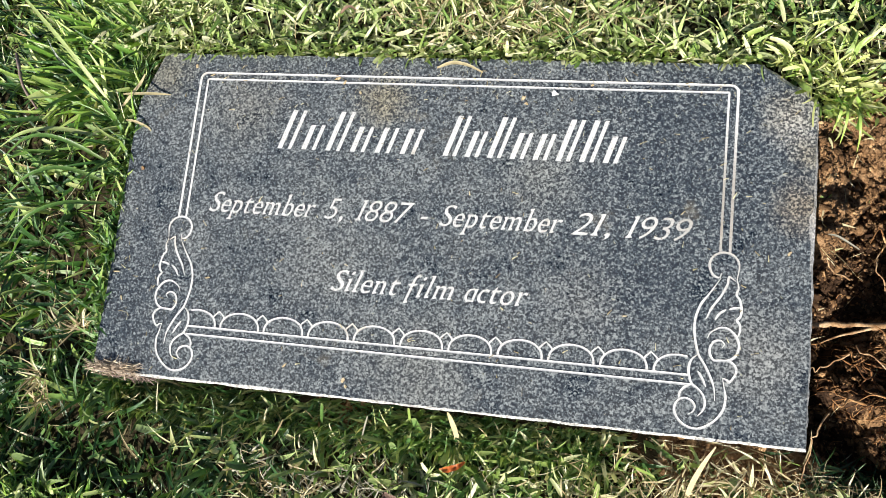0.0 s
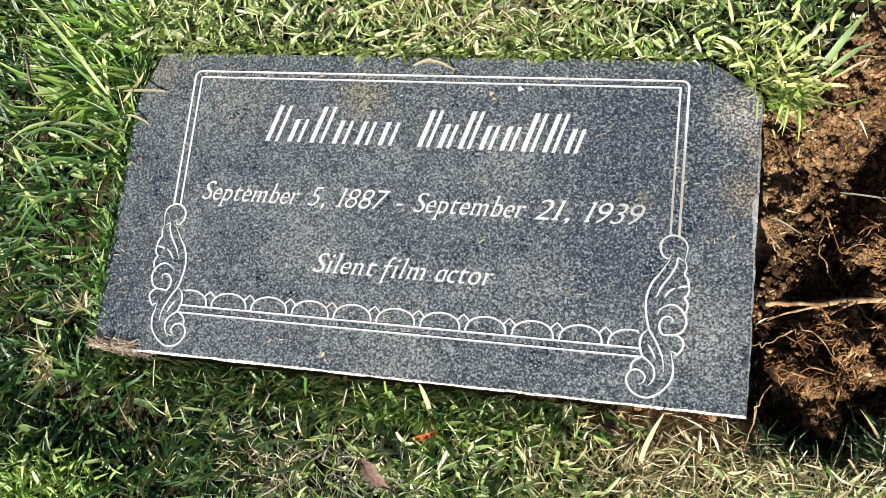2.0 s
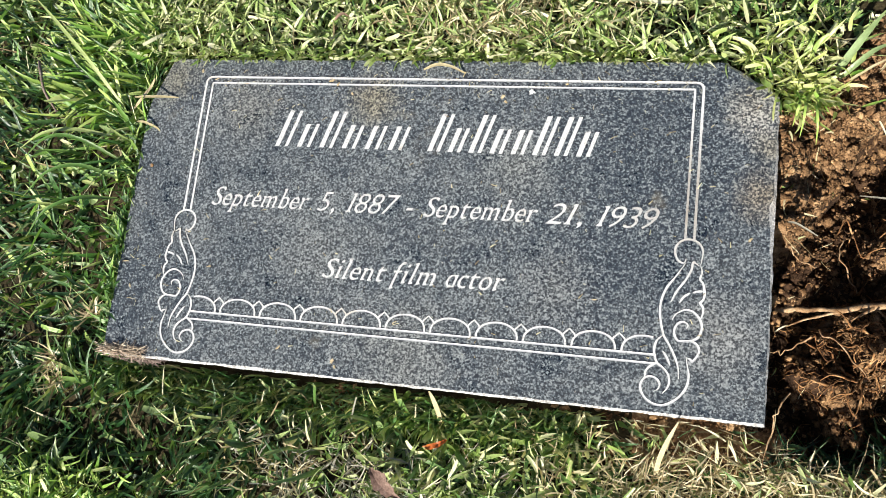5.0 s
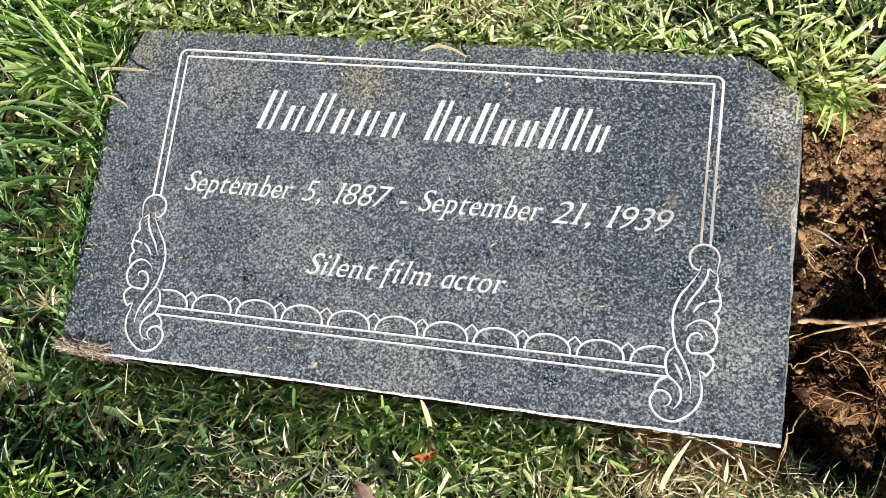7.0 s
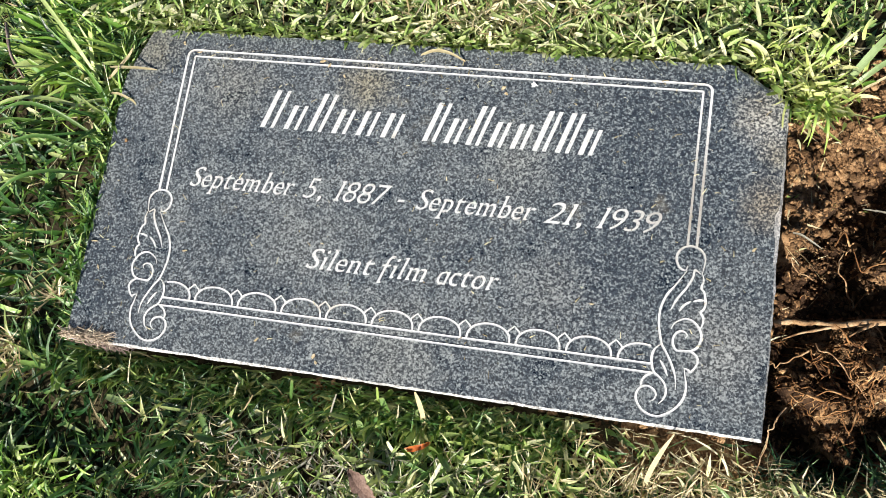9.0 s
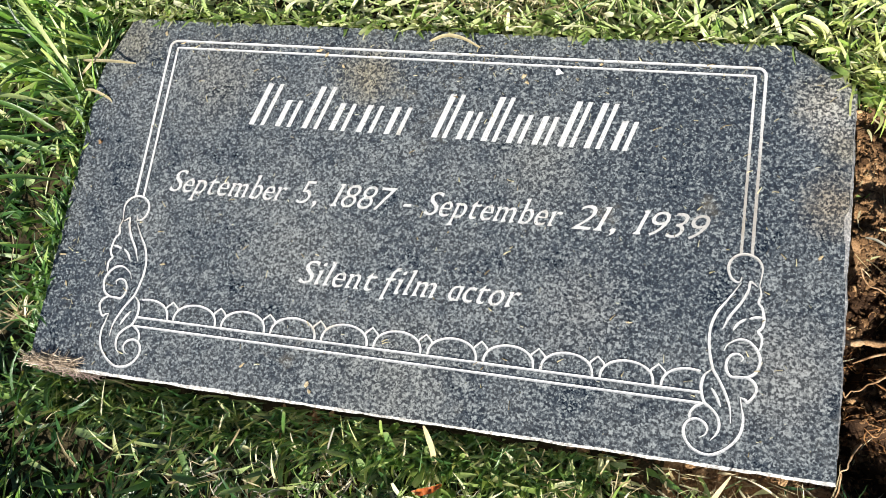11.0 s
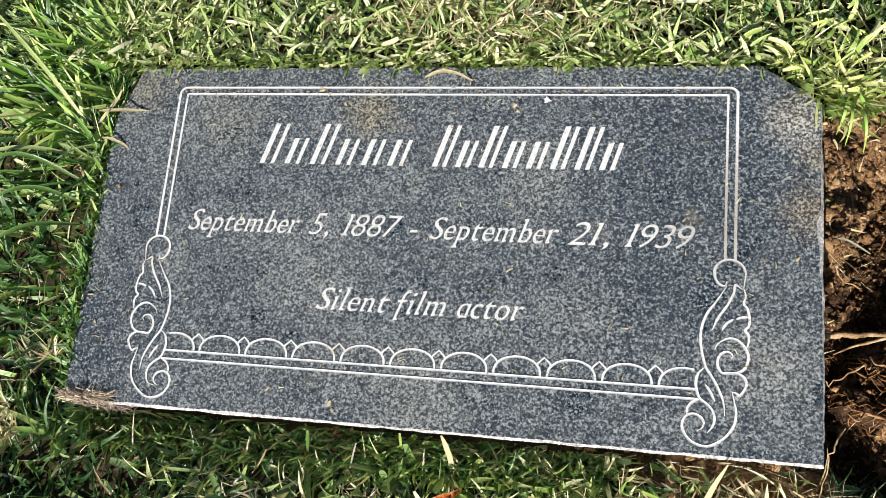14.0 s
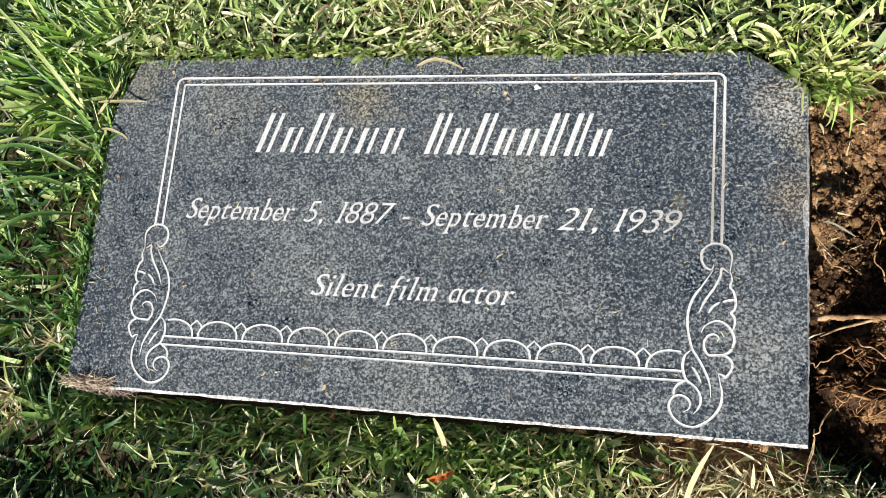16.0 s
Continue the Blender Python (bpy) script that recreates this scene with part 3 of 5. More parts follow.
def cut_glyph(char):
    """A character with thick stems, thin hairlines and small wedge feet, as a mason cuts it."""
    bm = flat_glyph("d" if char == "a" else char)
    if char.islower():
        for v in bm.verts:
            y = min(v.co.y, LOW_TOP) if char == "a" else v.co.y
            if 0 < y <= LOW_TOP:
                y *= SMALL / LOW_TOP
            elif y > LOW_TOP:
                y = SMALL + (y - LOW_TOP) * (1.06 * CAP - SMALL) / (ASCENDER - LOW_TOP)
            if char == "f" and y < 0.05:
                y -= 0.20
            v.co.y, v.co.x = y, v.co.x * 0.86
        bmesh.ops.dissolve_degenerate(bm, dist=1e-5, edges=bm.edges[:])
    # which island each corner belongs to, to tell dots from stems
    tall = {}
    for start in bm.verts:
        if start in tall:
            continue
        seen, todo = {start}, [start]
        while todo:
            for e in todo.pop().link_edges:
                for w in e.verts:
                    if w not in seen:
                        seen.add(w)
                        todo.append(w)
        height = max(w.co.y for w in seen) - min(w.co.y for w in seen)
        for w in seen:
            tall[w] = height
    # outward directions along the outline
    out = {v: Vector((0, 0)) for v in bm.verts}
    ends = []
    for e in bm.edges:
        if len(e.link_faces) != 1:
            continue
        a, b = e.verts
        d = (b.co - a.co).xy
        nrm = Vector((d.y, -d.x)).normalized() if d.length > 1e-9 else Vector((0, 0))
        if nrm.dot((e.link_faces[0].calc_center_median() - (a.co + b.co) / 2).xy) > 0:
            nrm = -nrm
        out[a] = out[a] + nrm
        out[b] = out[b] + nrm
        if 0.035 < d.length < 0.15 and abs(nrm.y) > 0.97 and tall[a] > 0.3:
            ends.append((a, b, nrm.y > 0))
    pen = Vector((math.cos(0.30), math.sin(0.30)))
    across = Vector((-pen.y, pen.x))
    for f in bm.faces:
        f.normal_update()
        if f.normal.z < 0:
            f.normal_flip()
    for v, o in out.items():
        o = o.normalized() if o.length > 1e-6 else o
        shift = pen * ((-0.009 if char.isdigit() else 0.005) * pen.dot(o)) - across * (0.012 * across.dot(o))
        v.co.x, v.co.y = v.co.x + shift.x, v.co.y + shift.y
    for f in bm.faces:
        f.normal_update()
    bmesh.ops.delete(bm, geom=[f for f in bm.faces if f.normal.z <= 0 or f.calc_area() < 1e-7], context="FACES_ONLY")
    for a, b, upper in ends:
        a, b = (a, b) if a.co.x < b.co.x else (b, a)
        y, s_ = (a.co.y + b.co.y) / 2, -1 if upper else 1
        both = char in "1p" and not upper
        sides = ([(a.co.x, -1)] if upper or both else []) + ([(b.co.x, 1)] if not upper else [])
        if char in "35279S,-":
            sides = []
        for x, way in sides:
            reach = 0.055 if both or upper else 0.065
            tip = 0.020 if not both else 0.004
            corners = [(x - way * 0.02, y), (x + way * reach, y + s_ * tip), (x + way * reach * 0.9, y + s_ * (tip + 0.014)), (x - way * 0.004, y + s_ * 0.085)]
            bm.faces.new([bm.verts.new((px, py, 1.0)) for px, py in corners])
    return bm


def text_line(body, left, right, base, height, slant, name):
    """A word of slanted lettering between two places, in the built-in font recut with wedge feet."""
    bm, pen_x = bmesh.new(), 0.0
    for char, after in zip(body, body[1:] + " "):
        glyph = cut_glyph(char)
        x0, x1 = min(v.co.x for v in glyph.verts), max(v.co.x for v in glyph.verts)
        for f in glyph.faces:
            corners = [bm.verts.new((pen_x + v.co.x - x0 + slant * v.co.y, v.co.y, v.co.z)) for v in f.verts]
            bm.faces.new(corners)
        pen_x += x1 - x0 + (0.15 if after == "," else 0.05 if char in "Sefrtc" else 0.07)
        glyph.free()
    x0, x1 = min(v.co.x for v in bm.verts), max(v.co.x for v in bm.verts)
    for v in bm.verts:
        v.co = Vector((left + (v.co.x - x0) / (x1 - x0) * (right - left), base + v.co.y / CAP * height, TOP + 0.0005 + 0.00012 * v.co.z))
    bmesh.ops.recalc_face_normals(bm, faces=bm.faces[:])
    for f in bm.faces:
        f.normal_update()
        if f.normal.z < 0:
            f.normal_flip()
    return part(name, from_bmesh(name, bm, WHITE), marker, "white engraved slanted lettering")


for word, left, right in (("September", -0.2145, -0.1105), ("5,", -0.1017, -0.0843), ("1887", -0.0730, -0.0198), ("-", -0.0135, -0.0068),
                          ("September", 0.0035, 0.1095), ("21,", 0.1160, 0.1486), ("1939", 0.1604, 0.2138)):
    text_line(word, left, right, 0.0162, 0.0192, 0.36, "inscription")
for word, left, right in (("Silent", -0.0870, -0.0235), ("film", -0.0204, 0.0230), ("actor", 0.0325, 0.0865)):
    text_line(word, left, right, -0.0473, 0.0190, 0.36, "inscription")


def name_bar(x, height, width):
    """One slanted plain bar in place of a letter of the name."""
    bm = bmesh.new()
    lean = 0.30 * height
    base = 0.0790
    a = [bm.verts.new((x + dx, base + dy, TOP + 0.0005)) for dx, dy in ((0, 0), (width, 0), (width + lean, height), (lean, height))]
    bm.faces.new(a)
    return part("name_bar", from_bmesh("name_bar", bm, WHITE), marker)


# two words, as plain bars of the letters' heights
TALL, LOW = 0.0370, 0.0235
for start, heights in ((-0.158, (TALL, LOW, TALL, LOW, LOW, LOW)), (-0.002, (TALL, LOW, TALL, LOW, LOW, TALL, TALL, LOW))):
    stride = (0.140 if start < -0.1 else 0.158) / len(heights)
    for i, h in enumerate(heights):
        for k in (0.08, 0.52):
            name_bar(start + stride * (i + k), h, 0.0046 if k < 0.2 else 0.0034)


# ---- grass ----
def blades(name, roots, length, width, heading, lean, bend, material_, seg=5, blunt=0.0, twist=0.5, overhang=0.010, base_z=None, gap=0.001):
    """Folded grass blades, all arrays of one length: root places, sizes, compass heading, lean from upright and further bend (radians)."""
    n = len(roots)
    pos = np.zeros((n, seg + 1, 3))
    pos[:, 0, :2] = roots
    pos[:, 0, 2] = ground_height(roots[:, 0], roots[:, 1]) - 0.003 if base_z is None else base_z
    turn = rng.normal(0, 1, n) * twist
    s = np.linspace(0, 1, seg + 1)
    th = lean[:, None] + bend[:, None] * s[None]
    ph = heading[:, None] + turn[:, None] * s[None]
    tang = np.stack([np.sin(th) * np.cos(ph), np.sin(th) * np.sin(ph), np.cos(th)], -1)
    for i in range(seg):
        pos[:, i + 1] = pos[:, i] + (length / seg)[:, None] * tang[:, i]
    # rest on the ground and on the stone
    g = ground_height(pos[..., 0], pos[..., 1])
    pos[..., 2] = np.maximum(pos[..., 2], np.where(s[None] > 0.15, g + 0.001 + 0.004 * s[None], -1))
    x, y = pos[..., 0], pos[..., 1]
    inside = stone_inside(x, y)
    allowed = rng.exponential(overhang, n) if overhang > 0 else np.full(n, -0.001)
    front = (y < Y0 + 0.03) & (inside > 0) & (pos[..., 2] < TOP)
    bad = (inside.max(1) > allowed) | front.any(1) | (inside[:, 0] > -0.001)
    pos[..., 2] = np.where(inside > 0.0, np.maximum(pos[..., 2], TOP + gap + 0.002 * s[None]), pos[..., 2])
    keep = ~bad
    pos, tang, ph, width, blunt_ = pos[keep], tang[keep], ph[keep], width[keep], (np.full(n, blunt) if np.isscalar(blunt) else blunt)[keep]
    n = len(pos)
    roll = rng.normal(0, 0.5, n)[:, None, None]
    side = np.stack([-np.sin(ph), np.cos(ph), np.zeros_like(ph)], -1)
    norm = np.cross(tang, side)
    side = side * np.cos(roll) + norm * np.sin(roll)
    norm = np.cross(tang, side)
    point = (1 - s ** 2.2)[None] * 0.96 + 0.04
    flat = np.where(s > 0.99, 0.72, 1.0)[None]
    prof = np.where(blunt_[:, None] > 0.5, flat, point) * np.clip(0.55 + s * 1.6, 0, 1)[None]
    w = (width[:, None] * prof)[..., None]
    left, right = pos + side * w / 2, pos - side * w / 2
    mid = pos - norm * w * 0.16
    verts = np.stack([left, mid, right], 2).reshape(-1, 3)
    u = np.broadcast_to(np.array([0, 0.5, 1.0]), (n, seg + 1, 3))
    v = np.broadcast_to(s[None, :, None], (n, seg + 1, 3))
    uvs = np.stack([u, v], -1).reshape(-1, 2)
    one = []
    for i in range(seg):
        for k in (0, 1):
            a = i * 3 + k
            one.append((a, a + 1, a + 4, a + 3))
    faces = (np.arange(n)[:, None, None] * (3 * (seg + 1)) + np.array(one)[None]).reshape(-1, 4)
    return new(name, array_mesh(name, verts, faces, [material_], uvs))


def scatter(count, x0, x1, y0, y1, keep=None):
    p = np.stack([rng.uniform(x0, x1, count), rng.uniform(y0, y1, count)], 1)
    ok = pit_depth(p[:, 0], p[:, 1]) < 0.3
    ok &= stone_inside(p[:, 0], p[:, 1]) < 0
    if keep is not None:
        ok &= rng.uniform(0, 1, count) < keep(p[:, 0], p[:, 1])
    return p[ok]


def r(n, a, b):
    return rng.uniform(a, b, n)


# short mown turf behind the stone
def clump(x, y):
    """Tufts: how much taller or shorter the grass stands here."""
    return 0.85 + 0.45 * value_noise(x, y, 0.035, 81) + 0.3 * value_noise(x, y, 0.015, 82)


p = scatter(20000, -0.80, 0.56, 0.125, 0.48, lambda x, y: (1 - step(0.33, 0.46, y + 0.05 * value_noise(x, y, 0.08, 95))) * (1 - 0.5 * step(0.27, 0.38, x)) * (0.18 + 0.82 * step(-0.42, -0.33, x)))
n = len(p)
turf = blades("mown_grass", p, r(n, 0.006, 0.020) * clump(p[:, 0], p[:, 1]), r(n, 0.0018, 0.0056), r(n, -3.14, 3.14), r(n, 0.3, 1.35), r(n, 0.0, 0.9), PALE, 4, (r(n, 0, 1) > 0.6).astype(float), overhang=0.008)
tagged(turf, "short mown pale green turf with cut blade ends", "grass", kind="stuff")
p = scatter(7000, -0.80, 0.56, 0.125, 0.48, lambda x, y: (1 - step(0.33, 0.46, y + 0.05 * value_noise(x, y, 0.08, 95))) * (1 - 0.5 * step(0.27, 0.38, x)) * (0.18 + 0.82 * step(-0.42, -0.33, x)))
n = len(p)
turf = blades("mown_grass", p, r(n, 0.008, 0.025) * clump(p[:, 0], p[:, 1]), r(n, 0.0018, 0.0056), r(n, -3.14, 3.14), r(n, 0.3, 1.3), r(n, 0.0, 0.9), GREEN, 4, (r(n, 0, 1) > 0.65).astype(float), overhang=0.006)
tagged(turf, "short mown dark green turf between paler blades", "grass", kind="stuff")
# long lush grass beside the stone
p = scatter(5500, -0.76, -0.304, -0.18, 0.44, lambda x, y: (1 - 0.4 * step(-0.39, -0.43, x)) * (1 - step(0.22, 0.28, y) * step(-0.40, -0.34, x)))
n = len(p)
near_stone = p[:, 0] > -0.395 + 0.05 * value_noise(p[:, 0], p[:, 1], 0.05, 97)
# blades farther out get the green that has shade painted in
for p, colour_, words in ((p[near_stone], LUSH, "long bright green grass leaning away from the stone"), (p[~near_stone], SHADE_GREEN, "long green grass darkened for shade beyond the stone's side")):
    n = len(p)
    lush = blades("long_grass", p, r(n, 0.016, 0.060) * clump(p[:, 0], p[:, 1]), r(n, 0.0022, 0.0064), rng.normal(3.4, 1.2, n) + 1.2 * value_noise(p[:, 0], p[:, 1], 0.05, 83), r(n, 0.3, 1.3), r(n, 0.1, 0.9), colour_, 6, 0.0)
    tagged(lush, words, "grass", kind="stuff")
# sunlit patch beside the stone, given by a brighter green
p = scatter(3900, -0.76, -0.304, -0.12, 0.30, lambda x, y: np.clip(0.04 + 0.96 * step(0.05, 0.14, y + 0.05 * value_noise(x, y, 0.06, 96)) * (1 - step(-0.39, -0.45, x + 0.04 * value_noise(x, y, 0.04, 98)) * 0.85), 0, 1))
n = len(p)
mixed = blades("sunlit_grass", p, r(n, 0.02, 0.06) * clump(p[:, 0], p[:, 1]), r(n, 0.0026, 0.0062), rng.normal(3.2, 0.9, n), r(n, 0.3, 1.2), r(n, 0.1, 0.9), BRIGHT, 6, (r(n, 0, 1) > 0.8).astype(float))
tagged(mixed, "sunlight-tinted yellow-green blades standing over the long grass", "grass", kind="stuff")
# darker lawn in front
p = scatter(12500, -0.76, 0.54, -0.46, -0.136, lambda x, y: (0.25 + 0.75 * step(-0.22, -0.02, x)) * np.clip(0.95 - 0.85 * step(0.10, 0.26, x) * step(-0.20, -0.16, y), 0, 1) * np.clip(0.75 + 0.5 * value_noise(x, y, 0.05, 41), 0.2, 1))
n = len(p)
lawn = blades("lawn_grass", p, r(n, 0.014, 0.044) * clump(p[:, 0], p[:, 1]), r(n, 0.0022, 0.0066), rng.normal(-0.9, 1.2, n) + 1.2 * value_noise(p[:, 0], p[:, 1], 0.05, 84), r(n, 0.3, 1.3), r(n, 0.1, 1.0), GREEN, 5, (r(n, 0, 1) > 0.82).astype(float), overhang=0)
tagged(lawn, "dark green lawn grass in front of the stone", "grass", kind="stuff")
# shaded corner of the lawn, given by a darker green
p = scatter(6400, -0.76, 0.0, -0.46, -0.136, lambda x, y: (1 - step(-0.22, -0.02, x)) * np.clip(0.8 + 0.5 * value_noise(x, y, 0.05, 41), 0.25, 1))
n = len(p)
deep = blades("shade_green_grass", p, r(n, 0.014, 0.050) * clump(p[:, 0], p[:, 1]), r(n, 0.0024, 0.0064), rng.normal(-0.9, 1.2, n) + 1.2 * value_noise(p[:, 0], p[:, 1], 0.05, 84), r(n, 0.3, 1.3), r(n, 0.1, 1.0), SHADE_GREEN, 5, 0.0, overhang=0)
tagged(deep, "dense green grass darkened for shade in front of the stone's corner", "grass", kind="stuff")
p = scatter(2600, -0.32, 0.16, -0.172, -0.139)
n = len(p)
edge_grass = blades("edge_grass", p, r(n, 0.014, 0.038), r(n, 0.0018, 0.0048), rng.normal(-1.4, 1.2, n), r(n, 0.05, 0.9), r(n, 0.1, 0.9), GREEN, 4, 0.0, overhang=0)
tagged(edge_grass, "short dark grass under the stone's front edge", "grass", kind="stuff")
p = scatter(3900, -0.30, 0.54, -0.46, -0.145, lambda x, y: np.clip(0.06 + 0.9 * step(-0.15, 0.10, x), 0, 1) * (1 - 0.75 * step(0.16, 0.25, x)) * np.clip(1 - 0.6 * step(0.15, 0.28, x) * step(-0.185, -0.16, y), 0, 1))
n = len(p)
bright = blades("front_grass", p, r(n, 0.014, 0.042) * clump(p[:, 0], p[:, 1]), r(n, 0.0022, 0.0068), r(n, -3.14, 3.14), r(n, 0.2, 1.2), r(n, 0.1, 0.9), PALE, 5, (r(n, 0, 1) > 0.82).astype(float), overhang=0)
tagged(bright, "pale sunlit blades among the lawn in front of the stone", "grass", kind="stuff")
# dead blades and thatch between the green
p = scatter(13000, -0.76, 0.54, -0.46, 0.42, lambda x, y: np.clip(0.26 - 0.16 * step(-0.15, -0.3, x) + 0.5 * np.exp(-((x - 0.03) / 0.12) ** 2) * step(0.17, 0.2, y) + 0.55 * value_noise(x, y, 0.06, 51) + 0.9 * np.exp(-((x - 0.065) ** 2 + (y - 0.235) ** 2) / 0.0009) + 0.8 * np.exp(-((x + 0.13) ** 2 + (y + 0.225) ** 2) / 0.0012) + 0.75 * step(-0.05, 0.22, x) * step(-0.13, -0.15, y), 0.08, 1))
n = len(p)
dead = blades("dead_grass", p, r(n, 0.010, 0.045), r(n, 0.0008, 0.0030), r(n, -3.14, 3.14), r(n, 0.4, 1.5), r(n, 0.0, 0.6), STRAW, 4, 0.0, overhang=0.004)
tagged(dead, "dry straw-coloured dead grass and thatch", "grass", kind="stuff")
# bleached blades lying on top of the turf, and a sunlit patch painted brighter
for count, (mx_, sx_), (my_, sy_), raise_, colour_ in ((900, (0.05, 0.06), (0.232, 0.030), 0.016, STRAW), (1600, (0.03, 0.15), (0.215, 0.04), 0.016, PALE), (650, (-0.29, 0.05), (0.215, 0.03), 0.018, PALE), (420, (-0.03, 0.07), (-0.227, 0.022), 0.008, ASHEN), (900, (0.41, 0.05), (-0.203, 0.016), 0.024, STRAW), (420, (0.40, 0.06), (-0.208, 0.018), 0.026, PALE), (1300, (0.28, 0.08), (-0.205, 0.028), 0.016, STRAW),
                                             (350, (0.06, 0.06), (-0.235, 0.03), 0.012, PALE), (560, (-0.37, 0.04), (-0.287, 0.020), 0.020, BRIGHT), (90, (-0.13, 0.05), (-0.225, 0.02), 0.008, STRAW), (240, (0.31, 0.035), (0.175, 0.020), 0.014, TUFT)):
    p = np.stack([rng.normal(mx_, sx_, count), rng.normal(my_, sy_, count)], 1)
    p = p[(pit_depth(p[:, 0], p[:, 1]) < 0.3) & (stone_inside(p[:, 0], p[:, 1]) < -0.004)]
    n = len(p)
    bleached = blades("bleached_grass", p, r(n, 0.008, 0.030), r(n, 0.0008, 0.0034) * (0.62 if colour_ in (STRAW, ASHEN) else 1.25), r(n, -3.14, 3.14), r(n, 0.6, 1.4), r(n, -0.3, 1.3), colour_, 5, (r(n, 0, 1) > 0.8).astype(float), overhang=0.003,
                      base_z=ground_height(p[:, 0], p[:, 1]) + raise_ * r(n, 0.2, 1.0))
    tagged(bleached, "bleached and brightened loose blades lying on the turf", "grass", kind="stuff")
# broad cut blades, standing up out of the turf
for count, (ax, bx), (ay, by), colour_ in ((200, (-0.45, 0.22), (0.176, 0.40), PALE), (220, (-0.74, 0.24), (0.176, 0.40), BROAD), (140, (-0.66, -0.310), (-0.10, 0.30), BROAD), (130, (-0.60, -0.310), (0.04, 0.30), PALE),
                                           (160, (-0.66, 0.40), (-0.42, -0.150), BROAD), (90, (-0.345, -0.309), (0.085, 0.165), BROAD), (160, (0.02, 0.20), (-0.40, -0.16), PALE)):
    p = scatter(count, ax, bx, ay, by)
    n = len(p)
    broad = blades("broad_grass", p, r(n, 0.011, 0.030), r(n, 0.0045, 0.0078), r(n, -3.14, 3.14), r(n, 0.15, 1.2), r(n, 0.0, 0.7), colour_, 5, (r(n, 0, 1) > 0.5).astype(float), overhang=0.004)
    tagged(broad, "broad grass blades with cut ends in the lawn", "grass", kind="stuff")
# fringe that leans over the stone's back and side edges
k = 1100
p = np.stack([rng.uniform(-0.30, 0.31, k), Y1 + rng.exponential(0.006, k) + 0.0015], 1)
p[:, 1] -= np.clip(p[:, 0] - (X1 - 0.058), 0, 1) * 0.68
fringe = blades("fringe_grass", p, r(k, 0.006, 0.021), r(k, 0.0016, 0.0048), rng.normal(-1.5, 1.1, k), r(k, 0.2, 1.1), r(k, 0.1, 0.9), PALE, 4, (r(k, 0, 1) > 0.75).astype(float), overhang=0.008, base_z=TOP - 0.004)
tagged(fringe, "pale grass fringe growing over the stone's back edge", "grass", kind="stuff")
k = 420
p = np.stack([X0 - rng.exponential(0.006, k) - 0.0015, rng.uniform(-0.12, 0.17, k)], 1)
fringe = blades("fringe_grass", p, r(k, 0.010, 0.032), r(k, 0.0018, 0.0046), rng.normal(0.6, 1.3, k), r(k, 0.2, 1.1), r(k, 0.1, 0.9), LUSH, 5, 0.0, overhang=0.006, base_z=TOP - 0.012)
tagged(fringe, "green grass fringe growing against the stone's side", "grass", kind="stuff")
# blades at the foot of the hole's near rim, with shade in their colour
p = np.stack([rng.uniform(0.32, 0.52, 900), rng.uniform(-0.185, -0.125, 900)], 1)
p = p[(clod_height(p[:, 0], p[:, 1]) < 0.05) & (p[:, 1] > -0.178) & (p[:, 1] < -0.150 + 0.55 * np.clip(p[:, 0] - 0.385, 0, 1))]
n = len(p)
rim_grass = blades("rim_grass", p, r(n, 0.012, 0.036), r(n, 0.0010, 0.0034), r(n, -3.14, 3.14), r(n, 0.8, 1.5), r(n, 0.1, 0.8), SHADE_GREEN, 5, 0.0, overhang=0)
tagged(rim_grass, "green grass darkened for shade at the near rim of the hole", "grass", kind="stuff")
# thin blades and runners through the whole lawn
for colour_, count in ((PALE, 1900), (SHADE_GREEN, 2600)):
    p = scatter(count, -0.74, 0.52, -0.44, 0.42, lambda x, y: 1 - 0.8 * np.exp(-((x + 0.34) / 0.09) ** 2 - ((y + 0.165) / 0.05) ** 2))
    n = len(p)
    thin_grass = blades("thin_grass", p, r(n, 0.018, 0.055), r(n, 0.0007, 0.0019), r(n, -3.14, 3.14), r(n, 0.2, 1.3), r(n, 0.1, 1.0), colour_, 5, 0.0, overhang=0.004)
    tagged(thin_grass, "thin wiry grass blades between the broader ones", "grass", kind="stuff")
# pale blades mixed into the lawn round about
ring = rng.normal(0, 0.8, (16000, 2))
ring = ring[(np.abs(ring[:, 0] + 0.11) > 0.60) | (ring[:, 1] > 0.36) | (ring[:, 1] < -0.42)]
n = len(ring)
pale_far = blades("surrounding_grass", ring, r(n, 0.02, 0.045), r(n, 0.003, 0.007), r(n, -3.14, 3.14), r(n, 0.3, 1.2), r(n, 0.2, 0.9), PALE, 3, 0.0)
tagged(pale_far, "pale green lawn grass round the grave plot", "grass", kind="stuff")
# the lawn round about, thinner
ring = rng.normal(0, 1.0, (60000, 2))
ring = ring[(np.abs(ring[:, 0] + 0.11) > 0.63) | (ring[:, 1] > 0.36) | (ring[:, 1] < -0.42)]
n = len(ring)
far = blades("surrounding_grass", ring, r(n, 0.025, 0.055), r(n, 0.004, 0.008), r(n, -3.14, 3.14), r(n, 0.3, 1.1), r(n, 0.2, 0.9), GREEN, 3, 1.0)
tagged(far, "green lawn grass round the grave plot", "grass", kind="stuff")


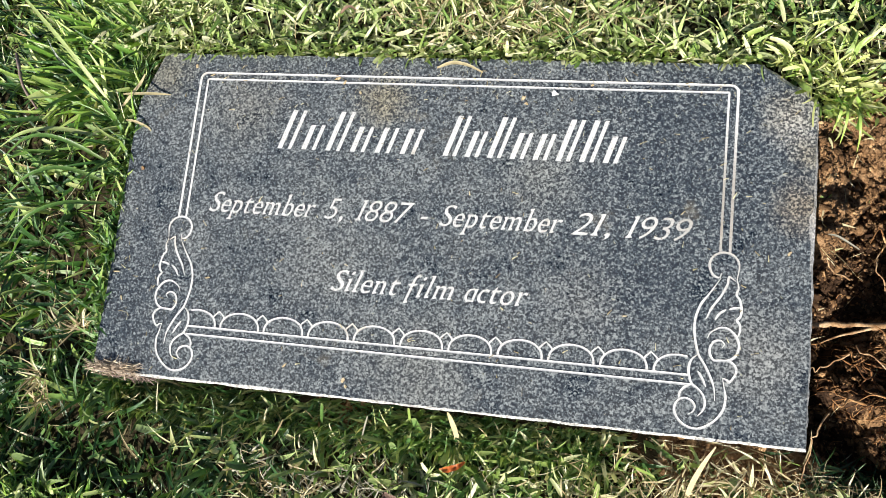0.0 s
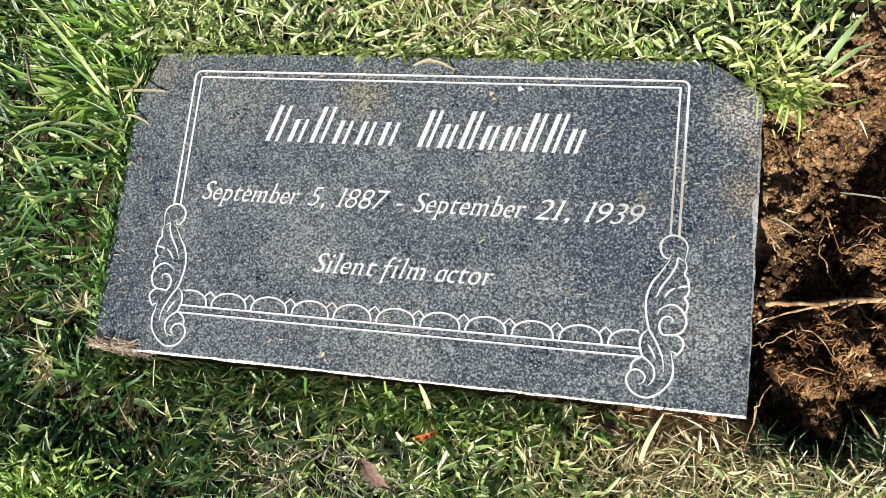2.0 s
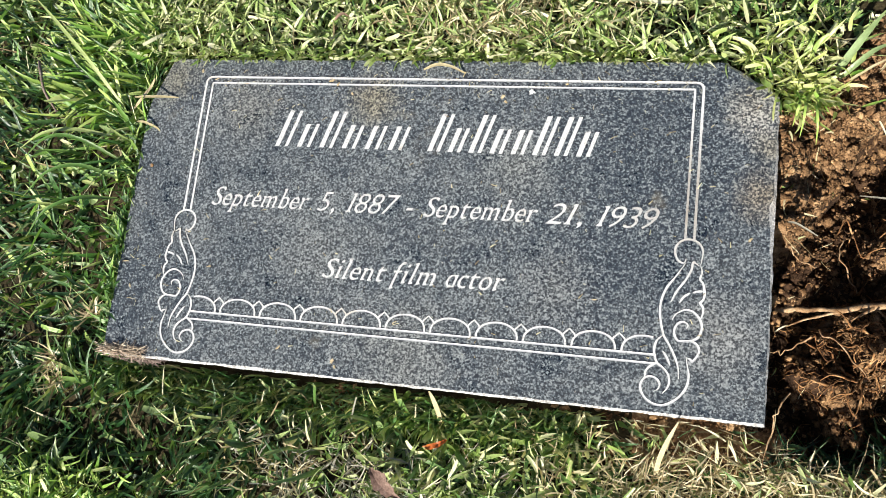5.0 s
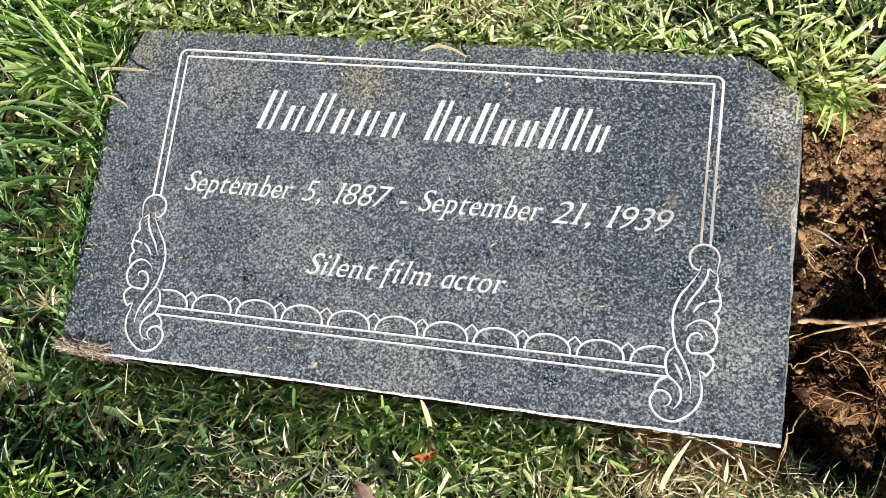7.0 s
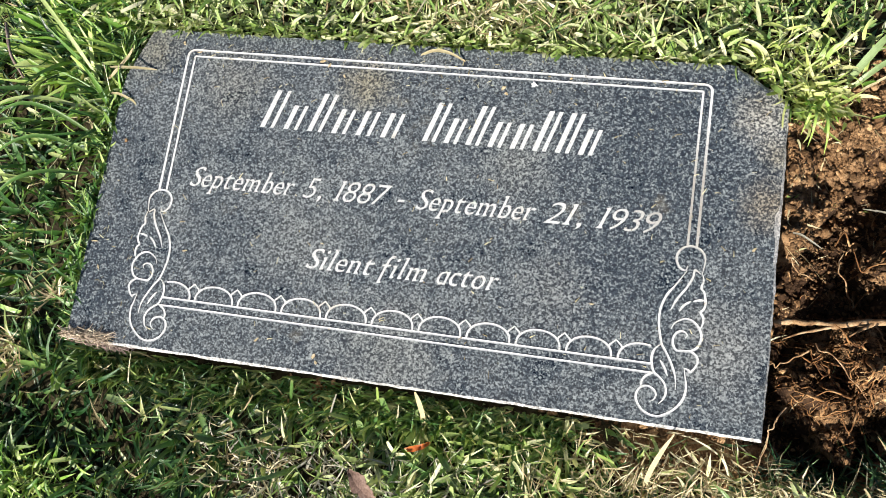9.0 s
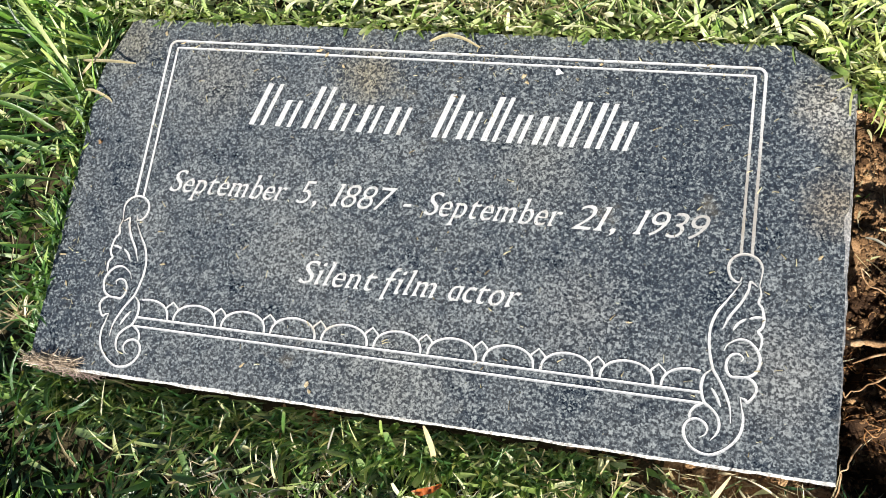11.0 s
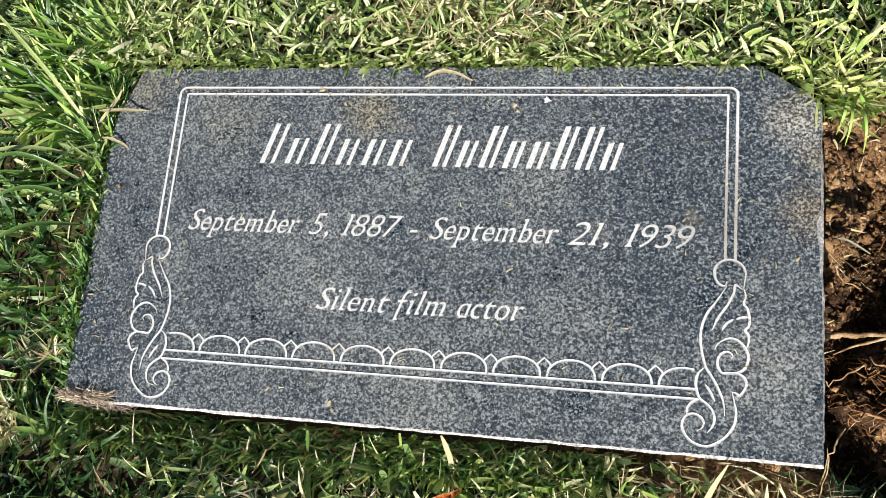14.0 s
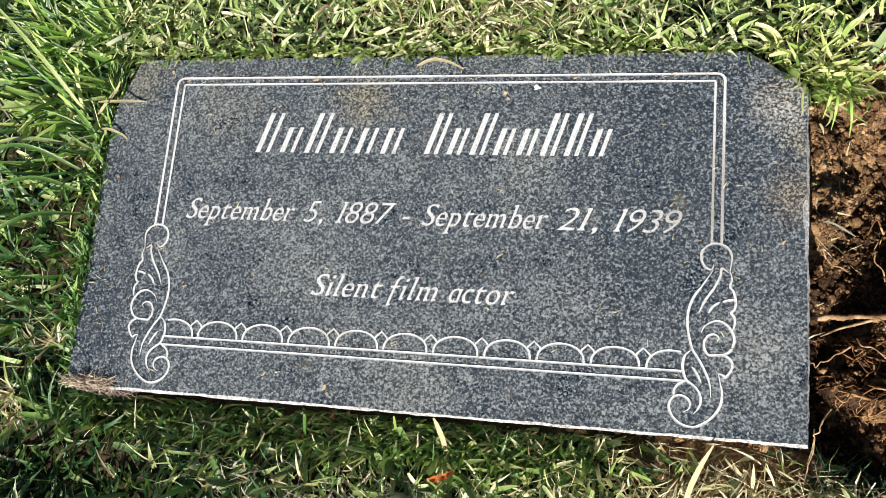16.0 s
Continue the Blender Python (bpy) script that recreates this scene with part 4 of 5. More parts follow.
# ---- soil crumbs, roots ----
def crumbs(name, count, spread, sizes, material_, pile=0.0, base_z=None):
    """Many small uneven lumps of earth on the ground, piled up to a height in places."""
    bm = bmesh.new()
    bmesh.ops.create_icosphere(bm, subdivisions=1, radius=1)
    base = np.array([v.co[:] for v in bm.verts])
    tri = np.array([[v.index for v in f.verts] for f in bm.faces])
    bm.free()
    p = spread(count)
    n = len(p)
    size = np.clip(np.exp(rng.normal(math.log(sizes[0]), sizes[1], n)), 0.0005, 0.0040)
    stretch = rng.uniform(0.5, 1.3, (n, 1, 3)) * size[:, None, None]
    rough = 1 + 0.46 * rng.normal(0, 1, (n, len(base), 1))
    v = base[None] * rough * stretch
    v[..., 0] += p[:, 0, None]
    v[..., 1] += p[:, 1, None]
    heap = pile * np.clip(value_noise(p[:, 0], p[:, 1], 0.012, 66), 0, 1) * rng.uniform(0, 1, n)
    v[..., 2] += ((ground_height(p[:, 0], p[:, 1]) if base_z is None else base_z) + size * 0.35 + heap)[:, None]
    f = (np.arange(n)[:, None, None] * len(base) + tri[None]).reshape(-1, 3)
    return new(name, array_mesh(name, v.reshape(-1, 3), f, [material_], smooth=False))


def in_pit(count):
    p = np.stack([rng.uniform(0.306, 0.50, count * 2), rng.uniform(-0.16, 0.34, count * 2)], 1)
    dens = np.where(pit_depth(p[:, 0], p[:, 1]) > 0.25, 1.0, 0.0) * (1 - 0.85 * step(0.05, 0.3, clod_height(p[:, 0], p[:, 1]))) * np.clip(0.7 + 0.6 * value_noise(p[:, 0], p[:, 1], 0.03, 61), 0.15, 1) * np.where(ground_height(p[:, 0], p[:, 1]) < -0.04, 0.3, 1.0)
    return p[rng.uniform(0, 1, len(p)) < dens][:count]


def under_front(count):
    p = np.stack([rng.uniform(0.05, 0.36, count), rng.uniform(-0.185, -0.135, count)], 1)
    return p[rng.uniform(0, 1, count) < step(0.05, 0.25, p[:, 0])]


tagged(crumbs("soil_crumbs", 34000, in_pit, (0.0009, 0.6), CRUMB, 0.006), "loose crumbly brown soil beside the stone", "soil", kind="stuff")
def on_slopes(count):
    """Places on the steep broken faces of the dug soil."""
    p = np.stack([rng.uniform(0.306, 0.50, count * 6), rng.uniform(-0.15, 0.30, count * 6)], 1)
    d = 0.003
    steep = np.hypot(ground_height(p[:, 0] + d, p[:, 1]) - ground_height(p[:, 0] - d, p[:, 1]), ground_height(p[:, 0], p[:, 1] + d) - ground_height(p[:, 0], p[:, 1] - d)) / (2 * d)
    return p[(steep > 0.8) & ((p[:, 0] > 0.365) | (p[:, 1] > 0.055) | (p[:, 0] < 0.322)) & (pit_depth(p[:, 0], p[:, 1]) > 0.4)][:count]


tagged(crumbs("soil_crumbs", 5000, on_slopes, (0.0015, 0.5), CRUMB, 0.004), "broken brown soil lumps on the sides of the hole", "soil", kind="stuff")
tagged(crumbs("soil_crumbs", 500, in_pit, (0.0019, 0.4), CRUMB, 0.005), "larger lumps of brown soil beside the stone", "soil", kind="stuff")


def on_clods(count):
    p = np.stack([rng.uniform(0.325, 0.50, count * 12), rng.uniform(-0.15, 0.09, count * 12)], 1)
    gaps = value_noise(p[:, 0], p[:, 1], 0.011, 67) + 0.5 * value_noise(p[:, 0], p[:, 1], 0.005, 68)
    return p[(clod_height(p[:, 0], p[:, 1]) > 0.12) & (gaps > np.where(p[:, 1] > -0.025, -0.15, 0.2))][:count]


tagged(crumbs("soil_crumbs", 7000, on_clods, (0.0013, 0.5), CRUMB, 0.016), "brown soil crumbs caught among the roots", "soil", kind="stuff")
def bare_spot(count):
    return np.stack([rng.normal(-0.088, 0.018, count), np.minimum(rng.normal(-0.156, 0.007, count), -0.143)], 1)


tagged(crumbs("soil_crumbs", 420, bare_spot, (0.0017, 0.5), CRUMB, 0.006), "small bare spot of brown soil before the stone", "soil", kind="stuff")
tagged(crumbs("soil_crumbs", 900, under_front, (0.0018, 0.5), CRUMB), "loose brown soil along the stone's front edge", "soil", kind="stuff")


def tube(points, radius0, radius1, sides=6):
    """Vertices and faces of a tapering, slightly knotty tube."""
    pts = np.asarray(points, float)
    n = len(pts)
    tang = np.gradient(pts, axis=0)
    tang /= np.linalg.norm(tang, axis=1)[:, None] + 1e-9
    up = np.where(np.abs(tang[:, 2:3]) > 0.9, np.array([[1.0, 0, 0]]), np.array([[0, 0, 1.0]]))
    a = np.cross(tang, up)
    a /= np.linalg.norm(a, axis=1)[:, None] + 1e-9
    c = np.cross(tang, a)
    rad = np.linspace(radius0, radius1, n) * (1 + 0.22 * rng.normal(0, 1, n).clip(-1, 1))
    ang = np.linspace(0, 2 * math.pi, sides, endpoint=False)
    v = pts[:, None] + rad[:, None, None] * (np.cos(ang)[None, :, None] * a[:, None] + np.sin(ang)[None, :, None] * c[:, None])
    f = [(i * sides + k, i * sides + (k + 1) % sides, (i + 1) * sides + (k + 1) % sides, (i + 1) * sides + k) for i in range(n - 1) for k in range(sides)]
    return v.reshape(-1, 3), np.array(f)


def joined(tubes):
    verts, faces, k = [], [], 0
    for v, f in tubes:
        verts.append(v)
        faces.append(f + k)
        k += len(v)
    return np.concatenate(verts), np.concatenate(faces)


def wander(x, y, heading, length, lift, wiggle, n=12, drop=0.0):
    """A wavering line that starts at x, y and keeps over the ground."""
    out = []
    h = heading
    rise = rng.uniform(0.3, 1.0)
    for i in range(n):
        t = i / (n - 1)
        out.append((x, y, float(ground_height(x, y)) + lift * (0.25 + rise * math.sin(math.pi * min(1, t * 1.1))) - drop * t))
        h += rng.normal(0, wiggle)
        x, y = x + math.cos(h) * length / n, y + math.sin(h) * length / n
    return out


def soft_path(points, n=4):
    p = [Vector(q) for q in points]
    p = [p[0] * 2 - p[1]] + p + [p[-1] * 2 - p[-2]]
    out = []
    for a, b_, c, d in zip(p, p[1:], p[2:], p[3:]):
        for i in range(n):
            t = i / n
            out.append(tuple(0.5 * (2 * b_ + (c - a) * t + (2 * a - 5 * b_ + 4 * c - d) * t * t + (3 * b_ - a - 3 * c + d) * t ** 3)))
    return out + [tuple(p[-2])]


fine = []
for _ in range(380):
    if rng.uniform() < 0.7:
        x, y = 0.392 + rng.normal(0, 0.030), -0.078 + rng.normal(0, 0.028)
    else:
        x, y = 0.438 + rng.normal(0, 0.018), 0.024 + rng.normal(0, 0.028)
    if x < 0.318 or pit_depth(x, y) < 0.5:
        continue
    fine.append(tube(wander(x, y, rng.uniform(2.2, 4.4) if rng.uniform() < 0.6 else rng.uniform(-3, 3), rng.uniform(0.010, 0.036), rng.uniform(0.001, 0.016), 0.55, 11), rng.uniform(0.00025, 0.0007), 0.0002, 5))
v, f = joined(fine)
tagged(new("fine_roots", array_mesh("fine_roots", v, f, [ROOT])), "tangle of fine orange-brown roots on the soil clod", "roots", kind="stuff")


def root(path, radius0, radius1, material_, label, branches=()):
    v_, f_ = tube(soft_path(path), radius0, radius1, 8)
    ob = tagged(new("root", array_mesh("root", v_, f_, [material_])), label, "root", group="roots in the dug soil")
    for br, r0, r1 in branches:
        bv, bf = tube(soft_path(br), r0, r1, 6)
        part("branch", array_mesh("branch", bv, bf, [material_]), ob)
    return ob


root([(0.316, -0.0335, -0.016), (0.325, -0.0338, -0.015), (0.334, -0.0322, -0.012), (0.342, -0.0332, -0.011), (0.352, -0.0318, -0.008), (0.366, -0.0325, -0.006), (0.388, -0.0280, 0.0), (0.430, -0.0220, -0.004), (0.46, -0.016, -0.02)],
     0.0021, 0.0029, PALE_ROOT, "thick pale woody root across the dug soil",
     [([(0.366, -0.033, -0.005), (0.352, -0.038, -0.006), (0.338, -0.0425, -0.008), (0.325, -0.049, -0.012)], 0.0016, 0.0006),
      ([(0.392, -0.029, 0.001), (0.382, -0.036, 0.004), (0.372, -0.043, 0.003)], 0.0018, 0.0007)])
for _ in range(44):
    x, y = (0.385 + rng.normal(0, 0.022), -0.080 + rng.normal(0, 0.022)) if rng.uniform() < 0.55 else (0.434 + rng.normal(0, 0.016), 0.024 + rng.normal(0, 0.030))
    line = wander(x, y, rng.normal(3.2, 0.6), rng.uniform(0.024, 0.052), rng.uniform(0.010, 0.024), 0.38, 10)
    fork = line[5]
    side = [fork, (fork[0] - 0.006, fork[1] + rng.normal(0, 0.006), fork[2] + 0.003), (fork[0] - 0.013, fork[1] + rng.normal(0, 0.009), fork[2] + 0.001)]
    root(line, rng.uniform(0.0006, 0.0014), 0.0004, ROOT, "thin orange-brown root sticking out of the soil clod", [(side, 0.0009, 0.0004)])


# single pale roots that reach out of the hole and hang from its sides
for line in ([(0.326, -0.108, 0.012), (0.320, -0.118, 0.020), (0.316, -0.128, 0.016), (0.315, -0.142, 0.008), (0.312, -0.160, 0.004), (0.309, -0.175, 0.0)],
             [(0.352, 0.010, -0.030), (0.336, 0.012, -0.018), (0.325, 0.018, -0.004), (0.316, 0.026, 0.012)],
             [(0.388, -0.010, -0.040), (0.374, 0.004, -0.022), (0.368, 0.022, -0.018), (0.372, 0.036, -0.024)],
             [(0.352, -0.050, -0.012), (0.366, -0.062, 0.000), (0.380, -0.080, 0.004), (0.392, -0.090, 0.002)],
             [(0.342, -0.060, 0.002), (0.330, -0.066, -0.008), (0.322, -0.072, -0.016), (0.312, -0.070, -0.020)]):
    line = [(x + rng.normal(0, 0.0012), y + rng.normal(0, 0.0012), z + rng.normal(0, 0.001)) for x, y, z in soft_path(line, 3)]
    root(line, 0.0008, 0.0004, PALE_ROOT, "thin pale root hanging loose in the dug hole")


# ---- single blades, leaves and litter ----
def ribbon(points, width, material_, name, label, category, tip=0.1, fold=0.16, roll=0.0, crumple=0.0):
    """One blade or leaf along a short curved line, with a folded middle and a little thickness."""
    pts = [Vector(q) for q in soft_path(points, 5)]
    n_ = len(pts)
    verts, faces, uvs = [], [], []
    for i, q in enumerate(pts):
        d = (pts[min(i + 1, n_ - 1)] - pts[max(i - 1, 0)]).normalized()
        s_ = d.cross(Vector((0, 0, 1)))
        s_ = (s_ if s_.length > 0.05 else Vector((1, 0, 0))).normalized()
        up = s_.cross(d).normalized()
        s_ = s_ * math.cos(roll) + up * math.sin(roll)
        up = s_.cross(d).normalized()
        t = i / (n_ - 1)
        w = width * min(1.0, 0.5 + 3 * t) * (1 - (1 - tip) * max(0.0, (t - 0.45) / 0.55) ** 1.6)
        for k, (a, lift) in enumerate(((0.5, 0), (0, -fold), (-0.5, 0))):
            verts.append(q + s_ * w * a * (1 + 120 * crumple * rng.normal()) + up * (lift * w + crumple * rng.normal()))
            uvs.append((k / 2, t))
    m_ = len(verts)
    verts += [v_ - Vector((0, 0, 0.00025)) for v_ in verts]
    uvs += uvs
    for i in range(n_ - 1):
        for k in (0, 1):
            a = i * 3 + k
            faces.append((a, a + 1, a + 4, a + 3))
            faces.append((m_ + a, m_ + a + 3, m_ + a + 4, m_ + a + 1))
    me = array_mesh(name, [tuple(v_) for v_ in verts], np.array(faces), [material_], uvs)
    return tagged(new(name, me), label, category)


T = TOP + 0.001
ribbon([(0.224, -0.192, -0.006), (0.2265, -0.176, 0.016), (0.233, -0.158, 0.038), (0.2405, -0.1425, 0.056)], 0.0042, STRAW, "grass_blade", "single tall bleached grass blade against the stone's front edge", "grass blade", 0.25)
ribbon([(0.028, -0.170, -0.01), (0.030, -0.158, 0.012), (0.028, -0.146, 0.030), (0.0265, -0.140, 0.040)], 0.0046, STRAW, "grass_blade", "single bleached grass blade standing before the stone", "grass blade", 0.3)
ribbon([(-0.014, 0.160, T), (0.000, 0.1625, T + 0.006), (0.014, 0.161, T + 0.006), (0.028, 0.1565, T)], 0.0030, STRAW, "dry_leaf", "curled dry straw-coloured leaf lying on the stone", "leaf", 0.4)
ribbon([(-0.314, 0.121, T + 0.014), (-0.300, 0.1235, T + 0.010), (-0.286, 0.1265, T + 0.003), (-0.273, 0.1270, T)], 0.0028, STRAW, "dry_leaf", "dry pale grass blade lying over the stone's worn corner", "leaf", 0.3)
ribbon([(-0.318, 0.112, T + 0.006), (-0.308, 0.122, T + 0.010), (-0.300, 0.135, T + 0.010), (-0.296, 0.1425, T + 0.012)], 0.0034, STRAW, "dry_leaf", "dry pale grass blade standing over the stone's worn corner", "leaf", 0.4)
ribbon([(-0.316, 0.100, T), (-0.304, 0.098, T + 0.004), (-0.292, 0.094, T), (-0.287, 0.090, T)], 0.0024, STRAW, "dry_leaf", "thin dry grass blade on the stone's edge", "leaf", 0.3)
ribbon([(0.018, -0.190, 0.008), (0.026, -0.188, 0.013), (0.034, -0.185, 0.013), (0.040, -0.180, 0.009)], 0.0052, ORANGE_LEAF, "fallen_leaf", "small bright orange fallen leaf in the grass", "leaf", 0.3, 0.3, 0.2, 0.0006)
torn = bmesh.new()                                 # a flat withered leaf with a torn, pointed outline
spine = [Vector(q) for q in soft_path([(-0.028, -0.214, 0.014), (-0.017, -0.222, 0.020), (-0.006, -0.231, 0.020), (0.006, -0.238, 0.012)], 5)]
rows_ = []
for i_, q in enumerate(spine):
    t_ = i_ / (len(spine) - 1)
    w_ = 0.0075 * math.sin(math.pi * t_ ** 0.8) * (1 + 0.22 * rng.normal())
    side_ = Vector((0.55, 0.83, 0.25))
    rows_.append([torn.verts.new(q + side_ * w_ * a + Vector((0, 0, 0.0020 * a * a - up_))) for up_ in (0.0, 0.0004) for a in (-1.0, -0.3, 0.4, 0.9)])
for a, b in zip(rows_, rows_[1:]):
    for k_ in (0, 1, 2, 4, 5, 6):
        torn.faces.new((a[k_], a[k_ + 1], b[k_ + 1], b[k_]))
tagged(new("fallen_leaf", from_bmesh("fallen_leaf", torn, BROWN_LEAF)), "brown withered torn leaf fallen in the grass", "leaf")
ribbon([(0.350, 0.164, 0.040), (0.360, 0.178, 0.050), (0.371, 0.193, 0.060), (0.384, 0.210, 0.065)], 0.0064, BROAD, "grass_blade", "broad green grass blade leaning over the bare soil", "grass blade", 0.2)
ribbon([(0.354, 0.160, 0.040), (0.365, 0.169, 0.050), (0.378, 0.179, 0.056), (0.393, 0.187, 0.054)], 0.0046, BROAD, "grass_blade", "grey-green grass blade leaning over the bare soil", "grass blade", 0.2)
ribbon([(-0.345, 0.085, 0.045), (-0.375, 0.083, 0.070), (-0.405, 0.075, 0.078), (-0.440, 0.062, 0.065)], 0.0040, PALE, "grass_blade", "long pale grass blade bent over the lush grass", "grass blade", 0.15)
ribbon([(-0.335, 0.115, 0.05), (-0.365, 0.155, 0.085), (-0.400, 0.190, 0.10), (-0.430, 0.215, 0.10)], 0.0038, PALE, "grass_blade", "long pale grass blade bent over the lush grass", "grass blade", 0.15)
ribbon([(-0.330, 0.04, 0.045), (-0.360, 0.045, 0.070), (-0.392, 0.035, 0.075), (-0.428, 0.012, 0.06)], 0.0038, LUSH, "grass_blade", "long bright green grass blade bent outwards", "grass blade", 0.1)
ribbon([(-0.328, 0.058, 0.045), (-0.365, 0.072, 0.075), (-0.400, 0.070, 0.078), (-0.445, 0.050, 0.055)], 0.0038, LUSH, "grass_blade", "long bright green grass blade bent outwards", "grass blade", 0.1)
ribbon([(-0.330, 0.020, 0.04), (-0.360, 0.012, 0.065), (-0.390, -0.005, 0.07), (-0.418, -0.030, 0.055)], 0.0038, LUSH, "grass_blade", "long bright green grass blade bent outwards", "grass blade", 0.1)

for line, wide in (([(0.361, 0.157, 0.044), (0.369, 0.162, 0.047), (0.379, 0.168, 0.050), (0.389, 0.173, 0.052)], 0.0022), ([(0.380, 0.070, -0.004), (0.396, 0.066, 0.006), (0.416, 0.062, 0.012), (0.440, 0.060, 0.010)], 0.0015),
                   ([(0.318, 0.032, 0.040), (0.324, 0.030, 0.044), (0.334, 0.025, 0.042), (0.342, 0.022, 0.036)], 0.0016), ([(0.400, 0.180, 0.06), (0.408, 0.168, 0.068), (0.420, 0.155, 0.066), (0.428, 0.148, 0.06)], 0.0044)):
    ribbon(line, wide, ASHEN if wide < 0.002 else STRAW, "dry_stalk", "dry tan grass stalk lying on the bare soil", "grass stalk", 0.5)

# tuft that hangs over the bare soil from the lawn's edge
for k, colour_ in ((24, BRIGHT), (110, TUFT)):
    tx, ty = rng.normal(0.330, 0.014, k), rng.normal(0.146, 0.011, k)
    tuft = blades("grass_tuft", np.stack([tx, ty], 1), r(k, 0.010, 0.030), r(k, 0.0018, 0.0046), rng.normal(-1.3, 1.1, k), r(k, 0.4, 1.3), r(k, 0.1, 1.0), colour_, 5, (r(k, 0, 1) > 0.8).astype(float), base_z=0.042, overhang=0.010)
    tagged(tuft, "yellow-green grass tuft hanging over the bare soil", "grass", kind="stuff")

for x, y, dx, dy in ((0.326, 0.136, -0.002, -0.030), (0.333, 0.134, 0.004, -0.034), (0.322, 0.134, -0.004, -0.018)):
    ribbon([(x, y, 0.050), (x + 0.3 * dx, y + 0.3 * dy, 0.060), (x + 0.7 * dx, y + 0.7 * dy, 0.056), (x + dx, y + dy, 0.040)], 0.0021, BRIGHT, "grass_blade", "yellow-green grass blade hanging over the bare soil", "grass blade", 0.15)

# dry clippings on the face of the stone
k = 330
px, py = rng.uniform(X0 + 0.01, X1 - 0.01, k), Y0 + 0.008 + (Y1 - Y0 - 0.016) * rng.uniform(0, 1, k)
pick = rng.uniform(0, 1, k) < np.clip(0.3 + 0.7 * step(0.09, 0.16, py) + 0.6 * step(-0.2, -0.29, px) + 0.3 * value_noise(px, py, 0.05, 71), 0, 1)
px, py = px[pick], py[pick]
bits = []
for x, y in zip(px, py):
    a, length = rng.uniform(0, 3.14), rng.uniform(0.0015, 0.007)
    ln = [(x + math.cos(a) * length * (t - 0.5), y + math.sin(a) * length * (t - 0.5) + 0.05 * length * math.sin(3 * t + a), TOP + 0.0004 + 0.0003 * math.sin(3.1 * t)) for t in (0, 0.33, 0.67, 1)]
    bits.append(tube(ln, rng.uniform(0.0002, 0.0006), 0.0002, 4))
v, f = joined(bits)
tagged(new("grass_clippings", array_mesh("grass_clippings", v, f, [STRAW], np.zeros((len(v), 2)) + 0.5)), "dry straw clippings scattered on the stone", "clippings", kind="stuff")

# mat of dry fibres on the stone's front corner, with a brown tuft hanging below the edge
def fibre(x, y, z, turn, length, arch, curl, sag=0.0):
    line, h = [], turn
    for t in np.linspace(0, 1, 8):
        line.append((x, y, z + arch * math.sin(math.pi * t) - sag * t))
        h += curl / 8
        x, y = x + math.cos(h) * length / 8, y + math.sin(h) * length / 8
    return tube(line, rng.uniform(0.00022, 0.00055), 0.0002, 4)


bits = [fibre(rng.uniform(-0.307, -0.262), Y0 + 0.0045 + rng.normal(0, 0.0022), TOP + 0.0006 + abs(rng.normal(0, 0.0009)), rng.normal(0.0, 0.30) + math.pi * (rng.uniform() < 0.5), rng.uniform(0.004, 0.013),
              rng.uniform(0.0, 0.0015) if rng.uniform() < 0.94 else rng.uniform(0.004, 0.008), rng.normal(0, 0.8)) for _ in range(420)]
v, f = joined(bits)
tagged(new("fibre_mat", array_mesh("fibre_mat", v, f, [FIBRE])), "thin mat of dry tan fibres on the stone's corner", "dry fibres", kind="stuff")
bits = [fibre(rng.normal(-0.268, 0.011), Y0 - 0.001 + rng.normal(0, 0.0015), TOP - 0.006 - abs(rng.normal(0, 0.006)), rng.normal(0, 0.6), rng.uniform(0.003, 0.009),
              rng.uniform(0.0, 0.004), rng.normal(0, 2.0), 0.006) for _ in range(110)]
v, f = joined(bits)
tagged(new("root_tuft", array_mesh("root_tuft", v, f, [TWIG_BARK])), "brown tuft of matted roots under the stone's edge", "roots", kind="stuff")


def chip(x, y, size, material_, label):
    bm = bmesh.new()
    bmesh.ops.create_icosphere(bm, subdivisions=2, radius=size)
    for v_ in bm.verts:
        v_.co *= 1 + 0.25 * rng.normal(0, 1)
        v_.co.z *= 0.45
        v_.co += Vector((x, y, TOP + size * 0.3))
    return tagged(new("stone_chip", from_bmesh("stone_chip", bm, material_)), label, "stone chip")


chip(0.0925, 0.1395, 0.0026, WHITE, "small white stone chip lying on the marker")
chip(-0.289, 0.054, 0.0020, PALE_ROOT, "tiny tan stone chip lying on the marker")


